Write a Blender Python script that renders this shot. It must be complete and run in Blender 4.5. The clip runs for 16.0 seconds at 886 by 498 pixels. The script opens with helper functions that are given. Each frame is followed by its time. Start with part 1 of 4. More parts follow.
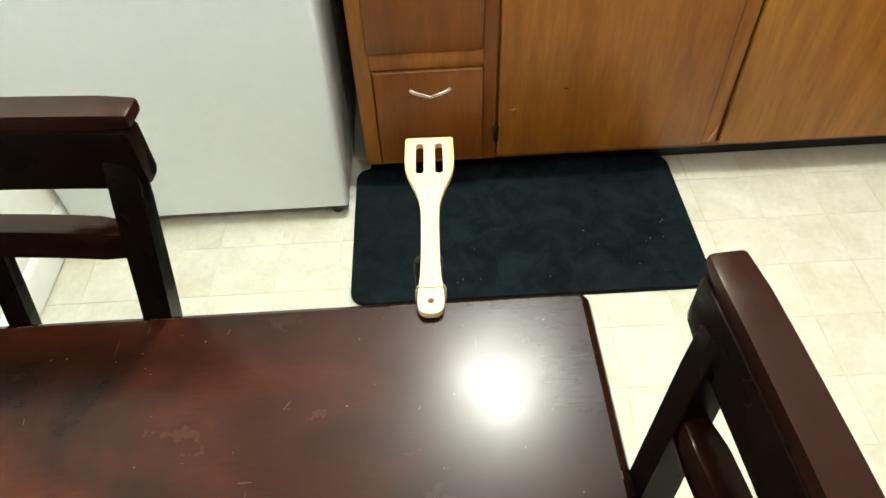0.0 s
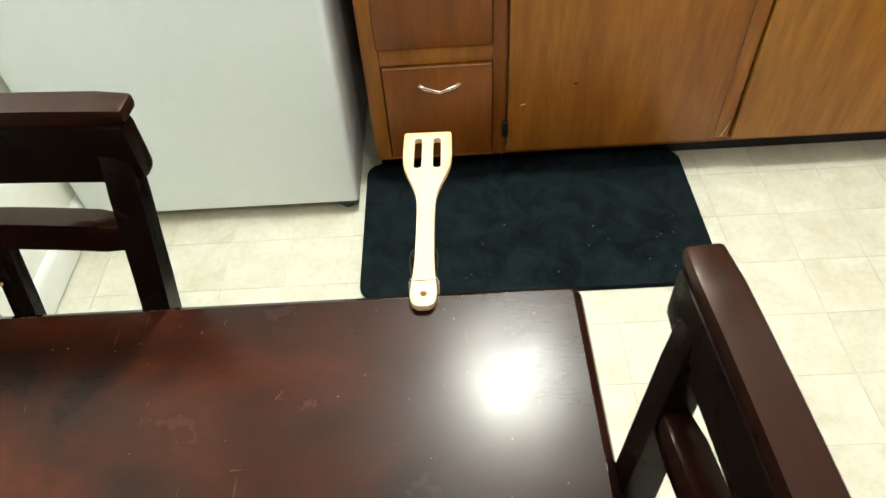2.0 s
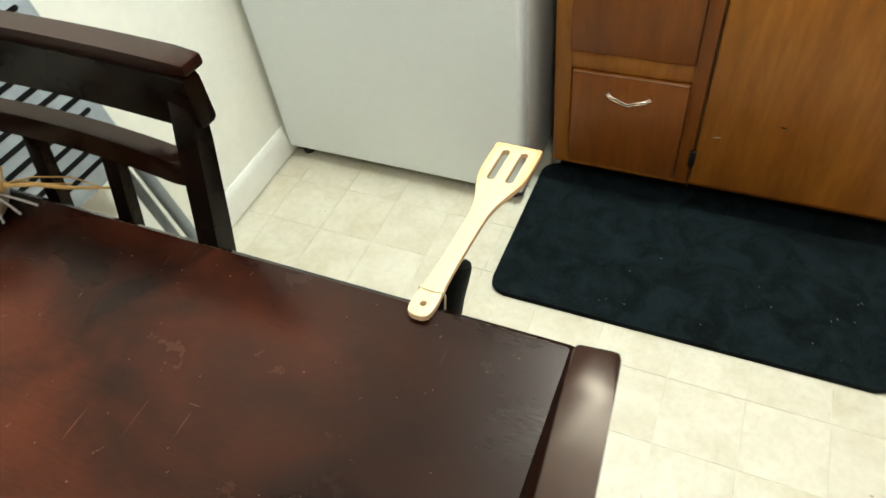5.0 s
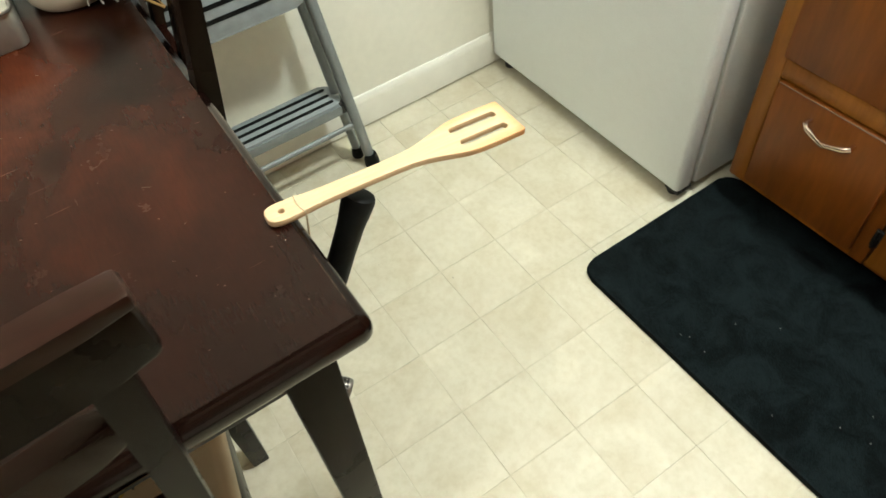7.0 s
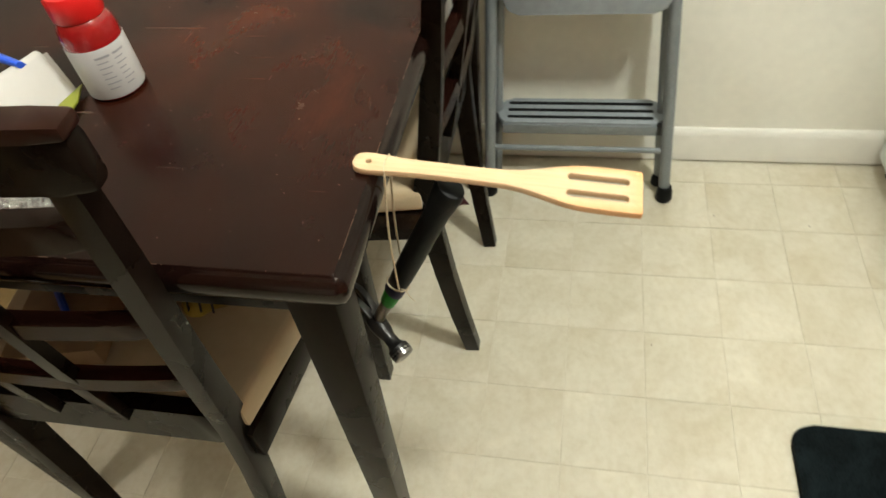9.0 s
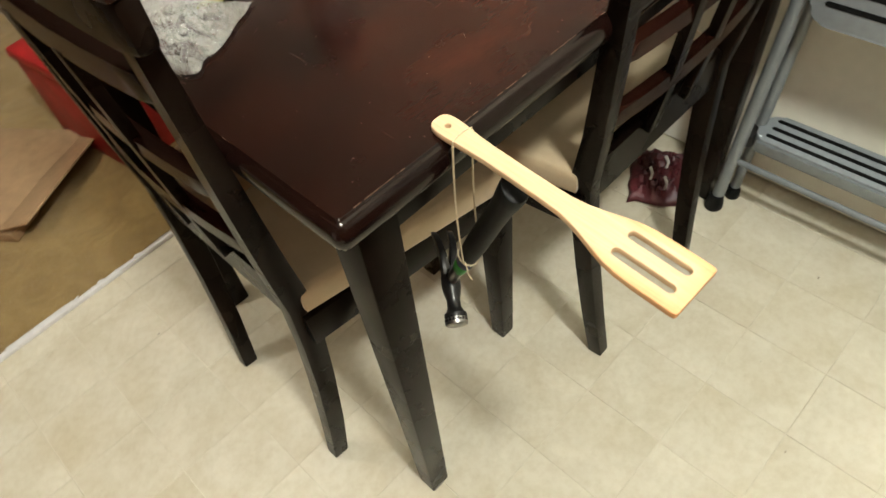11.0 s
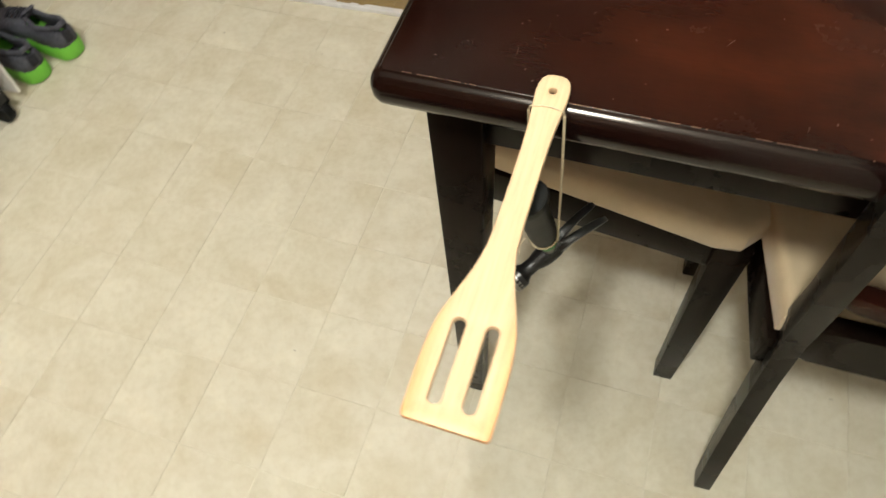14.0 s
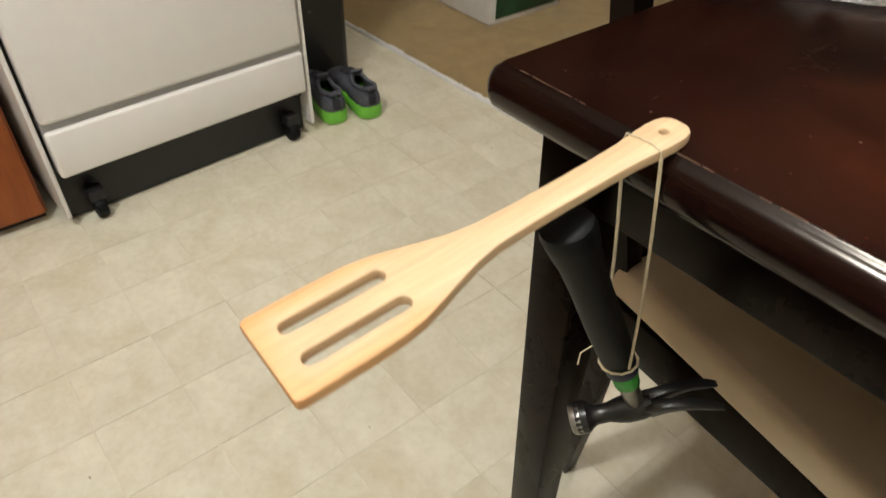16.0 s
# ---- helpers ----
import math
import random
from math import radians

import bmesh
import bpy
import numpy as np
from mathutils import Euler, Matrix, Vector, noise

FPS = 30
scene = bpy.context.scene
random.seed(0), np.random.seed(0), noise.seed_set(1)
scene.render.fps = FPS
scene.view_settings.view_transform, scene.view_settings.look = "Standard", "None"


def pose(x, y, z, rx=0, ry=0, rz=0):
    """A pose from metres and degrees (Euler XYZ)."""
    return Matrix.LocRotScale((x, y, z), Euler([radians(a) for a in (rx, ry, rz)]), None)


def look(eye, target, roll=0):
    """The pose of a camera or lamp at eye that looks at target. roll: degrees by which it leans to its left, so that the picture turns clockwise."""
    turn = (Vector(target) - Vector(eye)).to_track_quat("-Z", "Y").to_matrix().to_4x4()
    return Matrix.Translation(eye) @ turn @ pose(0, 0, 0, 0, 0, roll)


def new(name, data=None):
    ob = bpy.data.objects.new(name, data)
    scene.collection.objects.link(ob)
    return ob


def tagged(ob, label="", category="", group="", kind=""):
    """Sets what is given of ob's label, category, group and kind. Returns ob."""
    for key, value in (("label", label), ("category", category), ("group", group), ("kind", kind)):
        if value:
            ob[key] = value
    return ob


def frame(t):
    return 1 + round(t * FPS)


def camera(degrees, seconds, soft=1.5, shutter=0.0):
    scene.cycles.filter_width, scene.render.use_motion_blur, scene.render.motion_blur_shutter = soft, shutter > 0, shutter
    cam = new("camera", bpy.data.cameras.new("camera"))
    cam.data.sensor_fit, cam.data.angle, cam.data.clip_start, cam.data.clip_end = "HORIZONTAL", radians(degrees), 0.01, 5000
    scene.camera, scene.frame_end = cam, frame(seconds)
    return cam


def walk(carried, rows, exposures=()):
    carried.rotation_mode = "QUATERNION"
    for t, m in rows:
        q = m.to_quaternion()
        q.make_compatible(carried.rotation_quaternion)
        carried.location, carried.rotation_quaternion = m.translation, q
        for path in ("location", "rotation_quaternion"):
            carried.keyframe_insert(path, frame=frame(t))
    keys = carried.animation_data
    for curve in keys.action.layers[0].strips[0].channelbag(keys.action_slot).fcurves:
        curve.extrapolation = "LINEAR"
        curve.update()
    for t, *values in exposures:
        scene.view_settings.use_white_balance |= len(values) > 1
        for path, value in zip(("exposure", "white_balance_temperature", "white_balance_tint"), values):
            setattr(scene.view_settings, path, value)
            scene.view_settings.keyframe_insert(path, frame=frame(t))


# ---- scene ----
cam = camera(66.3, 16.0, 1.5, 0.4)

EXPOSURE = [(0, 0.55, 5750, 7), (3.5, 0.45, 5750, 7), (6, 0.2, 6000, 7), (8, 0.1, 6250, 9), (9.5, 0.0, 6350, 13), (12.5, 0.28, 6350, 14), (14, 0.0, 6300, 15), (16, -0.25, 6250, 18)]
PATH = [
    (0, (-0.142, -0.37, 1.214), (-0.126, 0.954, -0.285), -2.7),
    (0.5, (-0.148, -0.371, 1.21), (-0.102, 0.95, -0.291), -2.2),
    (1, (-0.143, -0.371, 1.211), (-0.113, 0.957, -0.284), -2.5),
    (1.5, (-0.141, -0.369, 1.212), (-0.14, 0.955, -0.287), -3.2),
    (2, (-0.12, -0.376, 1.216), (-0.159, 0.941, -0.289), -4.3),
    (2.5, (-0.083, -0.381, 1.219), (-0.206, 0.923, -0.292), -5.6),
    (3, (-0.045, -0.385, 1.223), (-0.357, 0.88, -0.295), -9.8),
    (3.5, (-0.029, -0.389, 1.225), (-0.399, 0.871, -0.283), -9.4),
    (3.7, (-0.031, -0.382, 1.221), (-0.374, 0.882, -0.291), -8.1),
    (6, (0.201, -0.238, 1.21), (-0.774, 0.653, -0.292), -8.4),
    (6.5, (0.272, -0.172, 1.197), (-0.785, 0.548, -0.341), -8.1),
    (7, (0.27, -0.092, 1.177), (-0.843, 0.485, -0.382), -8.2),
    (7.5, (0.268, -0.015, 1.172), (-0.938, 0.39, -0.37), -6.9),
    (8, (0.295, 0.058, 1.159), (-0.97, 0.079, -0.39), -9.3),
    (8.5, (0.324, 0.124, 1.159), (-0.929, -0.048, -0.39), -8.5),
    (9, (0.292, 0.165, 1.149), (-0.998, -0.223, -0.33), -9.4),
    (9.5, (0.238, 0.194, 1.137), (-0.993, -0.36, -0.339), -6.6),
    (10, (0.223, 0.224, 1.132), (-0.9, -0.543, -0.335), -10.7),
    (12.5, (-0.045, 0.401, 1.129), (-0.324, -0.746, -0.486), -1.1),
    (13, (-0.098, 0.375, 1.112), (-0.17, -0.802, -0.503), -1.8),
    (13.5, (-0.15, 0.324, 1.095), (0.031, -0.77, -0.569), -3.4),
    (14, (-0.193, 0.321, 1.098), (0.193, -0.675, -0.593), -4.6),
    (14.5, (-0.274, 0.318, 1.105), (0.213, -0.674, -0.562), 4.5),
    (15, (-0.276, 0.292, 1.095), (0.461, -0.563, -0.556), -1.1),
    (15.5, (-0.285, 0.272, 1.043), (0.665, -0.602, -0.484), -0.0),
    (16, (-0.324, 0.275, 0.948), (0.843, -0.691, -0.358), 1.5),
]
walk(cam, [(t, look(eye, target, roll)) for t, eye, target, roll in PATH], EXPOSURE)

# ---- light ----
world = bpy.data.worlds.new("world")
scene.world = world
world.use_nodes = True
world.node_tree.nodes["Background"].inputs[0].default_value = (0.9, 0.85, 0.75, 1)
world.node_tree.nodes["Background"].inputs[1].default_value = 0.01


def lamp(name, kind, m, energy, colour, size):
    data = bpy.data.lights.new(name, kind)
    data.energy, data.color = energy, colour
    if kind == "AREA":
        data.shape, data.size = "DISK", size
    else:
        data.shadow_soft_size = size
    ob = new(name, data)
    ob.matrix_world = m
    return ob


LAMP_XY = (0.045, 0.842)
lamp("ceiling_bulb", "POINT", pose(LAMP_XY[0], LAMP_XY[1], 2.36), 122, (0.96, 1.0, 0.9), 0.1)
lamp("dining_bulb", "POINT", pose(0.35, -0.95, 2.46), 36, (1.0, 0.97, 0.85), 0.05)

# ---- materials ----


def material(name, rough=0.5, metal=0.0, coat=0.0, sheen=0.0, spec=0.5):
    m = bpy.data.materials.new(name)
    m.use_nodes = True
    n, l = m.node_tree.nodes, m.node_tree.links
    b = n["Principled BSDF"]
    b.inputs["Roughness"].default_value = rough
    b.inputs["Metallic"].default_value = metal
    b.inputs["Coat Weight"].default_value = coat
    b.inputs["Coat Roughness"].default_value = 0.12
    b.inputs["Sheen Weight"].default_value = sheen
    b.inputs["Specular IOR Level"].default_value = spec
    return m, n, l, b


def coords(n, l, scale=(1, 1, 1), space="Object", rot=(0, 0, 0)):
    mp = n.new("ShaderNodeMapping")
    mp.inputs["Scale"].default_value = scale
    mp.inputs["Rotation"].default_value = rot
    if space == "World":
        l.new(n.new("ShaderNodeNewGeometry").outputs["Position"], mp.inputs["Vector"])
    else:
        l.new(n.new("ShaderNodeTexCoord").outputs[space], mp.inputs["Vector"])
    return mp.outputs["Vector"]


def noise_tex(n, l, vec, scale, detail=4.0, rough=0.55, warp=0.0):
    t = n.new("ShaderNodeTexNoise")
    t.inputs["Scale"].default_value = scale
    t.inputs["Detail"].default_value = detail
    t.inputs["Roughness"].default_value = rough
    t.inputs["Distortion"].default_value = warp
    l.new(vec, t.inputs["Vector"])
    return t.outputs["Fac"]


def ramp(n, l, fac, *stops):
    r = n.new("ShaderNodeValToRGB")
    e = r.color_ramp.elements
    while len(e) < len(stops):
        e.new(0.5)
    for el, (p, c) in zip(e, stops):
        el.position, el.color = p, (*c, 1)
    l.new(fac, r.inputs["Fac"])
    return r.outputs["Color"]


def mix(n, l, a, b, fac, mode="MIX"):
    x = n.new("ShaderNodeMix")
    x.data_type, x.blend_type = "RGBA", mode
    for s, v in ((x.inputs[0], fac), (x.inputs[6], a), (x.inputs[7], b)):
        if hasattr(v, "is_output"):
            l.new(v, s)
        else:
            s.default_value = v if isinstance(v, (int, float)) else (*v, 1)
    return x.outputs[2]


def bump(n, l, b, height, strength=0.2, dist=0.002):
    x = n.new("ShaderNodeBump")
    x.inputs["Strength"].default_value = strength
    x.inputs["Distance"].default_value = dist
    l.new(height, x.inputs["Height"])
    l.new(x.outputs["Normal"], b.inputs["Normal"])


def plain(name, colour, rough=0.5, metal=0.0, vary=0.12, scale=30.0, coat=0.0, sheen=0.0, bumps=0.08, spec=0.5):
    m, n, l, b = material(name, rough, metal, coat, sheen, spec)
    v = coords(n, l)
    f = noise_tex(n, l, v, scale, 5)
    f2 = noise_tex(n, l, v, scale * 0.13, 3)
    c = ramp(n, l, f, (0.3, [k * (1 - vary) for k in colour]), (0.7, [min(1, k * (1 + vary)) for k in colour]))
    d = ramp(n, l, f2, (0.3, (1 - vary, 1 - vary, 1 - vary)), (0.7, (1, 1, 1)))
    l.new(mix(n, l, c, d, 1.0, "MULTIPLY"), b.inputs["Base Color"])
    rr = n.new("ShaderNodeMapRange")
    rr.inputs[3].default_value, rr.inputs[4].default_value = max(0.02, rough - 0.07), min(1, rough + 0.07)
    l.new(f2, rr.inputs[0])
    l.new(rr.outputs[0], b.inputs["Roughness"])
    if bumps:
        bump(n, l, b, f, bumps)
    return m


def wood(name, dark, light, grain, rough=0.35, coat=0.0, fine=1.0, strength=0.06, spec=0.5, tint=(1, 1, 1)):
    """Grain runs along the axis whose scale is smallest."""
    m, n, l, b = material(name, rough, 0.0, coat, 0.0, spec)
    v = coords(n, l, grain)
    f = noise_tex(n, l, v, 6.0 * fine, 8, 0.6, 0.6)
    f2 = noise_tex(n, l, v, 32.0 * fine, 5, 0.6)
    c = ramp(n, l, f, (0.28, dark), (0.72, light))
    c = mix(n, l, c, ramp(n, l, f2, (0.3, (0.72, 0.72, 0.72)), (0.65, (1, 1, 1))), 0.8, "MULTIPLY")
    l.new(c, b.inputs["Base Color"])
    rr = n.new("ShaderNodeMapRange")
    rr.inputs[3].default_value, rr.inputs[4].default_value = rough - 0.05, rough + 0.08
    l.new(noise_tex(n, l, coords(n, l), 9.0, 5), rr.inputs[0])
    l.new(rr.outputs[0], b.inputs["Roughness"])
    if strength:
        bump(n, l, b, f2, strength, 0.001)
    b.inputs["Specular Tint"].default_value = (*tint, 1)
    return m




def table_top():
    """Dark cherry stain, redder in soft blotches around one spot, with fine pores, nicks and hairline scratches."""
    m, n, l, b = material("cherry_table_top", 0.24, 0.0, 0.0, 0.0, 0.145)
    v = coords(n, l)
    broad = noise_tex(n, l, coords(n, l, (1, 1.5, 1)), 4.2, 2, 0.45, 0.15)
    c = ramp(n, l, broad, (0.32, (0.0026, 0.0011, 0.0009)), (0.7, (0.0095, 0.0028, 0.0017)))
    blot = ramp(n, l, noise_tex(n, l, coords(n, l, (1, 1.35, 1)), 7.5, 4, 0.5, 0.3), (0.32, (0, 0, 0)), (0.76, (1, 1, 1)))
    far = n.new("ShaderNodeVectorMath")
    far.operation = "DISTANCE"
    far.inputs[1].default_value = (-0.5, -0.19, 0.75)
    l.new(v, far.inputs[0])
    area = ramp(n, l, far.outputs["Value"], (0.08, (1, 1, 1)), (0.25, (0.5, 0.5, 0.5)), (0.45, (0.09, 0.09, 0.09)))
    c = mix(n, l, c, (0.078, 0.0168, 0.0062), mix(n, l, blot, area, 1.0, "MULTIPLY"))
    pores = noise_tex(n, l, coords(n, l, (3, 22, 3)), 16, 5, 0.65)
    c = mix(n, l, c, ramp(n, l, pores, (0.34, (0.7, 0.7, 0.7)), (0.6, (1, 1, 1))), 0.6, "MULTIPLY")
    nick = n.new("ShaderNodeTexVoronoi")
    nick.inputs["Scale"].default_value = 34
    l.new(coords(n, l, (1, 1.6, 1), rot=(0, 0, 0.9)), nick.inputs["Vector"])
    keep = ramp(n, l, noise_tex(n, l, v, 8.0, 2), (0.52, (0, 0, 0)), (0.6, (0.75, 0.75, 0.75)))
    dots = ramp(n, l, nick.outputs["Distance"], (0.025, (1, 1, 1)), (0.05, (0, 0, 0)))
    c = mix(n, l, c, (0.4, 0.24, 0.17), mix(n, l, dots, keep, 1.0, "MULTIPLY"))
    lines = ramp(n, l, noise_tex(n, l, coords(n, l, (60, 2.5, 1), rot=(0, 0, 0.5)), 3.0, 2), (0.72, (0, 0, 0)), (0.75, (0.2, 0.2, 0.2)))
    c = mix(n, l, c, (0.25, 0.15, 0.11), lines)
    l.new(c, b.inputs["Base Color"])
    rr = n.new("ShaderNodeMapRange")
    rr.inputs[1].default_value, rr.inputs[2].default_value = 0.3, 0.7
    rr.inputs[3].default_value, rr.inputs[4].default_value = 0.2, 0.29
    l.new(noise_tex(n, l, v, 11.0, 6, 0.65), rr.inputs[0])
    l.new(rr.outputs[0], b.inputs["Roughness"])
    bump(n, l, b, noise_tex(n, l, v, 160, 2), 0.03, 0.0004)
    b.inputs["Specular Tint"].default_value = (1, 0.88, 0.8, 1)
    return m


TABLE_TOP = table_top()
EDGE_WOOD = wood("glossy_edge_wood", (0.004, 0.0018, 0.0014), (0.011, 0.004, 0.003), (0.5, 5, 5), 0.14, strength=0.0, spec=0.24, tint=(1, 0.9, 0.8))
ESPRESSO = wood("espresso_wood", (0.003, 0.0018, 0.0013), (0.008, 0.0044, 0.003), (4, 4, 0.5), 0.26, strength=0.0, spec=0.08, tint=(1, 0.82, 0.6))
RAIL_WOOD = wood("espresso_rail_wood", (0.006, 0.002, 0.0012), (0.019, 0.0052, 0.0032), (0.5, 5, 5), 0.22, strength=0.0, spec=0.13, tint=(1, 0.76, 0.56))
# redder, lighter rail wood: lamplight on the rail tops, put into the colour
CAP_WOOD = wood("lit_reddish_rail_wood", (0.01, 0.0028, 0.0018), (0.025, 0.007, 0.0044), (0.5, 5, 5), 0.28, strength=0.0, spec=0.16, tint=(1, 0.8, 0.62))
CABINET = wood("varnished_birch", (0.2052, 0.0646, 0.00608), (0.3648, 0.1353, 0.01444), (3.2, 3.2, 0.4), 0.36, 0.0, 0.9, spec=0.3)
# paler birch, lifted further to carry a reflected highlight in the base colour
CABINET_PALE_SHEEN = wood("varnished_birch_pale_sheen", (0.2508, 0.0912, 0.00912), (0.4256, 0.1824, 0.0228), (3.2, 3.2, 0.4), 0.36, 0.0, 0.9, spec=0.3)
CABINET_DARK = wood("varnished_birch_drawer", (0.1444, 0.03952, 0.0038), (0.2432, 0.0722, 0.00684), (3.2, 3.2, 0.4), 0.36, 0.0, 0.9, spec=0.3)
CABINET_ORANGE = wood("varnished_birch_orange", (0.22, 0.052, 0.01), (0.33, 0.085, 0.017), (3.2, 3.2, 0.4), 0.36, 0.0, 0.9, spec=0.3)


def bamboo():
    """Pale bamboo, toasted brown along the rim of the blade."""
    m = wood("pale_bamboo", (0.68, 0.465, 0.262), (0.745, 0.53, 0.32), (9, 0.5, 9), 0.42, 0.0, 1.3)
    n, l = m.node_tree.nodes, m.node_tree.links
    b = n["Principled BSDF"]
    c = b.inputs["Base Color"].links[0].from_socket
    sep, side = n.new("ShaderNodeSeparateXYZ"), n.new("ShaderNodeMath")
    side.operation = "ABSOLUTE"
    v = coords(n, l)
    l.new(v, sep.inputs[0])
    l.new(sep.outputs[0], side.inputs[0])
    wob = n.new("ShaderNodeMath")
    wob.operation = "MULTIPLY_ADD"
    wob.inputs[1].default_value, wob.inputs[2].default_value = 0.012, -0.006
    l.new(noise_tex(n, l, v, 38, 3), wob.inputs[0])
    edges = []
    for socket in (side.outputs[0], sep.outputs[1]):
        add = n.new("ShaderNodeMath")
        l.new(socket, add.inputs[0])
        l.new(wob.outputs[0], add.inputs[1])
        edges.append(add.outputs[0])
    toast = (1.0, 0.75, 0.48)
    c = mix(n, l, c, ramp(n, l, edges[0], (0.015, (1, 1, 1)), (0.029, toast)), 1.0, "MULTIPLY")
    c = mix(n, l, c, ramp(n, l, edges[1], (0.228, (1, 1, 1)), (0.25, toast)), 1.0, "MULTIPLY")
    l.new(c, b.inputs["Base Color"])
    return m


BAMBOO = bamboo()
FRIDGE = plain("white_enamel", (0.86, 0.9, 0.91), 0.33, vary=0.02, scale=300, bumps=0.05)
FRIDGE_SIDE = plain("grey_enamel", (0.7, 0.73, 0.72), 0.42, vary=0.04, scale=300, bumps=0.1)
DISHWASHER = plain("dishwasher_enamel", (0.74, 0.71, 0.68), 0.3, vary=0.02, scale=20, bumps=0.0)
GREY_LINE = plain("grey_trim", (0.36, 0.35, 0.34), 0.4, vary=0.05)
BLACK = plain("black_plastic", (0.006, 0.006, 0.0065), 0.45, vary=0.2, scale=60)
RUBBER = plain("black_rubber", (0.005, 0.0055, 0.0055), 0.5, vary=0.2, scale=90, spec=0.12)
GREEN_RUBBER = plain("green_rubber", (0.02, 0.33, 0.03), 0.45, vary=0.1, scale=60)
BLUE_RUBBER = plain("dark_blue_rubber", (0.006, 0.006, 0.04), 0.5, vary=0.1, scale=60)
STEEL = plain("worn_steel", (0.33, 0.31, 0.29), 0.3, 1.0, vary=0.25, scale=70)
DARK_STEEL = plain("black_steel", (0.035, 0.033, 0.031), 0.33, 0.7, vary=0.3, scale=60)
CHROME = plain("copper_chrome", (0.86, 0.68, 0.56), 0.2, 1.0, vary=0.06, scale=60, bumps=0.0)
LADDER = plain("grey_painted_steel", (0.22, 0.24, 0.25), 0.36, 0.25, vary=0.06, scale=50)
TREAD = plain("grey_plastic_tread", (0.27, 0.295, 0.31), 0.5, vary=0.08, scale=60)
WALL = plain("cream_wall_paint", (0.84, 0.82, 0.72), 0.6, vary=0.025, scale=45, bumps=0.25)
# bare wood of the table's worn spots; also paints the drawer edge's shine
WORN_AND_SHINE = plain("bare_wood_and_edge_shine", (0.15, 0.085, 0.05), 0.6)
SCRATCH = plain("pale_scratch", (0.075, 0.038, 0.025), 0.5)
LINT = plain("grey_lint", (0.3, 0.3, 0.28), 0.9)
# dark brown for walls out of view, chosen to cut bounced light
UNSEEN_WALL = wood("dark_unseen_wall", (0.1, 0.05, 0.02), (0.2, 0.1, 0.045), (3, 3, 0.4), 0.45)
TRIM = plain("white_trim_paint", (0.82, 0.8, 0.72), 0.4, vary=0.03, scale=25, bumps=0.05)
CEILING = plain("ceiling_paint", (0.74, 0.73, 0.68), 0.8, vary=0.03, scale=60, bumps=0.3)
SEAT = plain("beige_microfibre", (0.54, 0.42, 0.26), 0.85, vary=0.12, scale=14, sheen=0.3, bumps=0.1)
STRING = plain("cream_string", (0.6, 0.5, 0.33), 0.8, vary=0.15, scale=400, bumps=0.5)
STRAW = plain("straw_raffia", (0.5, 0.3, 0.09), 0.7, vary=0.25, scale=120, bumps=0.3)
METAL_STRIP = plain("pale_aluminium", (0.8, 0.79, 0.79), 0.35, 0.2, vary=0.08, scale=40)
RED_CAP = plain("red_plastic", (0.62, 0.012, 0.01), 0.35, vary=0.06)
DARK_RED = plain("dark_red_glass", (0.28, 0.008, 0.008), 0.18, vary=0.1, coat=0.4)
LABEL = plain("white_label", (0.5, 0.48, 0.46), 0.55, vary=0.06, scale=25)
INK = plain("grey_ink", (0.33, 0.32, 0.33), 0.6, vary=0.1)
PAPER = plain("white_paper", (0.52, 0.5, 0.46), 0.7, vary=0.04, scale=18, bumps=0.2)
LIME = plain("lime_plastic", (0.23, 0.25, 0.025), 0.4, vary=0.08)
BLUE = plain("blue_plastic", (0.02, 0.09, 0.62), 0.4, vary=0.1)
PINK = plain("pink_wrapper", (0.75, 0.4, 0.55), 0.4, vary=0.25, scale=40)
BROWN = plain("brown_snack", (0.3, 0.13, 0.06), 0.6, vary=0.3, scale=60)
CARDBOARD = plain("cardboard", (0.36, 0.23, 0.12), 0.8, vary=0.12, scale=30)
RED = plain("red_paint", (0.36, 0.012, 0.012), 0.5, vary=0.25, scale=14)
GREEN = plain("dark_green_print", (0.012, 0.07, 0.03), 0.5, vary=0.4, scale=20)
WHITE = plain("white_board", (0.72, 0.7, 0.66), 0.6, vary=0.05)
SHOE_GREY = plain("grey_mesh_fabric", (0.075, 0.075, 0.095), 0.85, vary=0.3, scale=140, bumps=0.5)
SHOE_DARK = plain("dark_mesh_fabric", (0.02, 0.02, 0.028), 0.85, vary=0.3, scale=140, bumps=0.5)
SHOE_GREEN = plain("neon_green_foam", (0.16, 0.5, 0.045), 0.6, vary=0.1, scale=30)
MAROON = plain("maroon_print", (0.1, 0.015, 0.02), 0.5, vary=0.5, scale=22)
YELLOW = plain("yellow_mesh", (0.42, 0.3, 0.02), 0.6, vary=0.3, scale=30)
NAVY = plain("navy_fabric", (0.015, 0.02, 0.045), 0.8, vary=0.3, scale=30)
CERAMIC = plain("cream_ceramic", (0.6, 0.54, 0.43), 0.4, vary=0.12, scale=18)
JAR_LID = plain("dull_zinc_lid", (0.5, 0.48, 0.42), 0.35, 0.8, vary=0.15, scale=40)


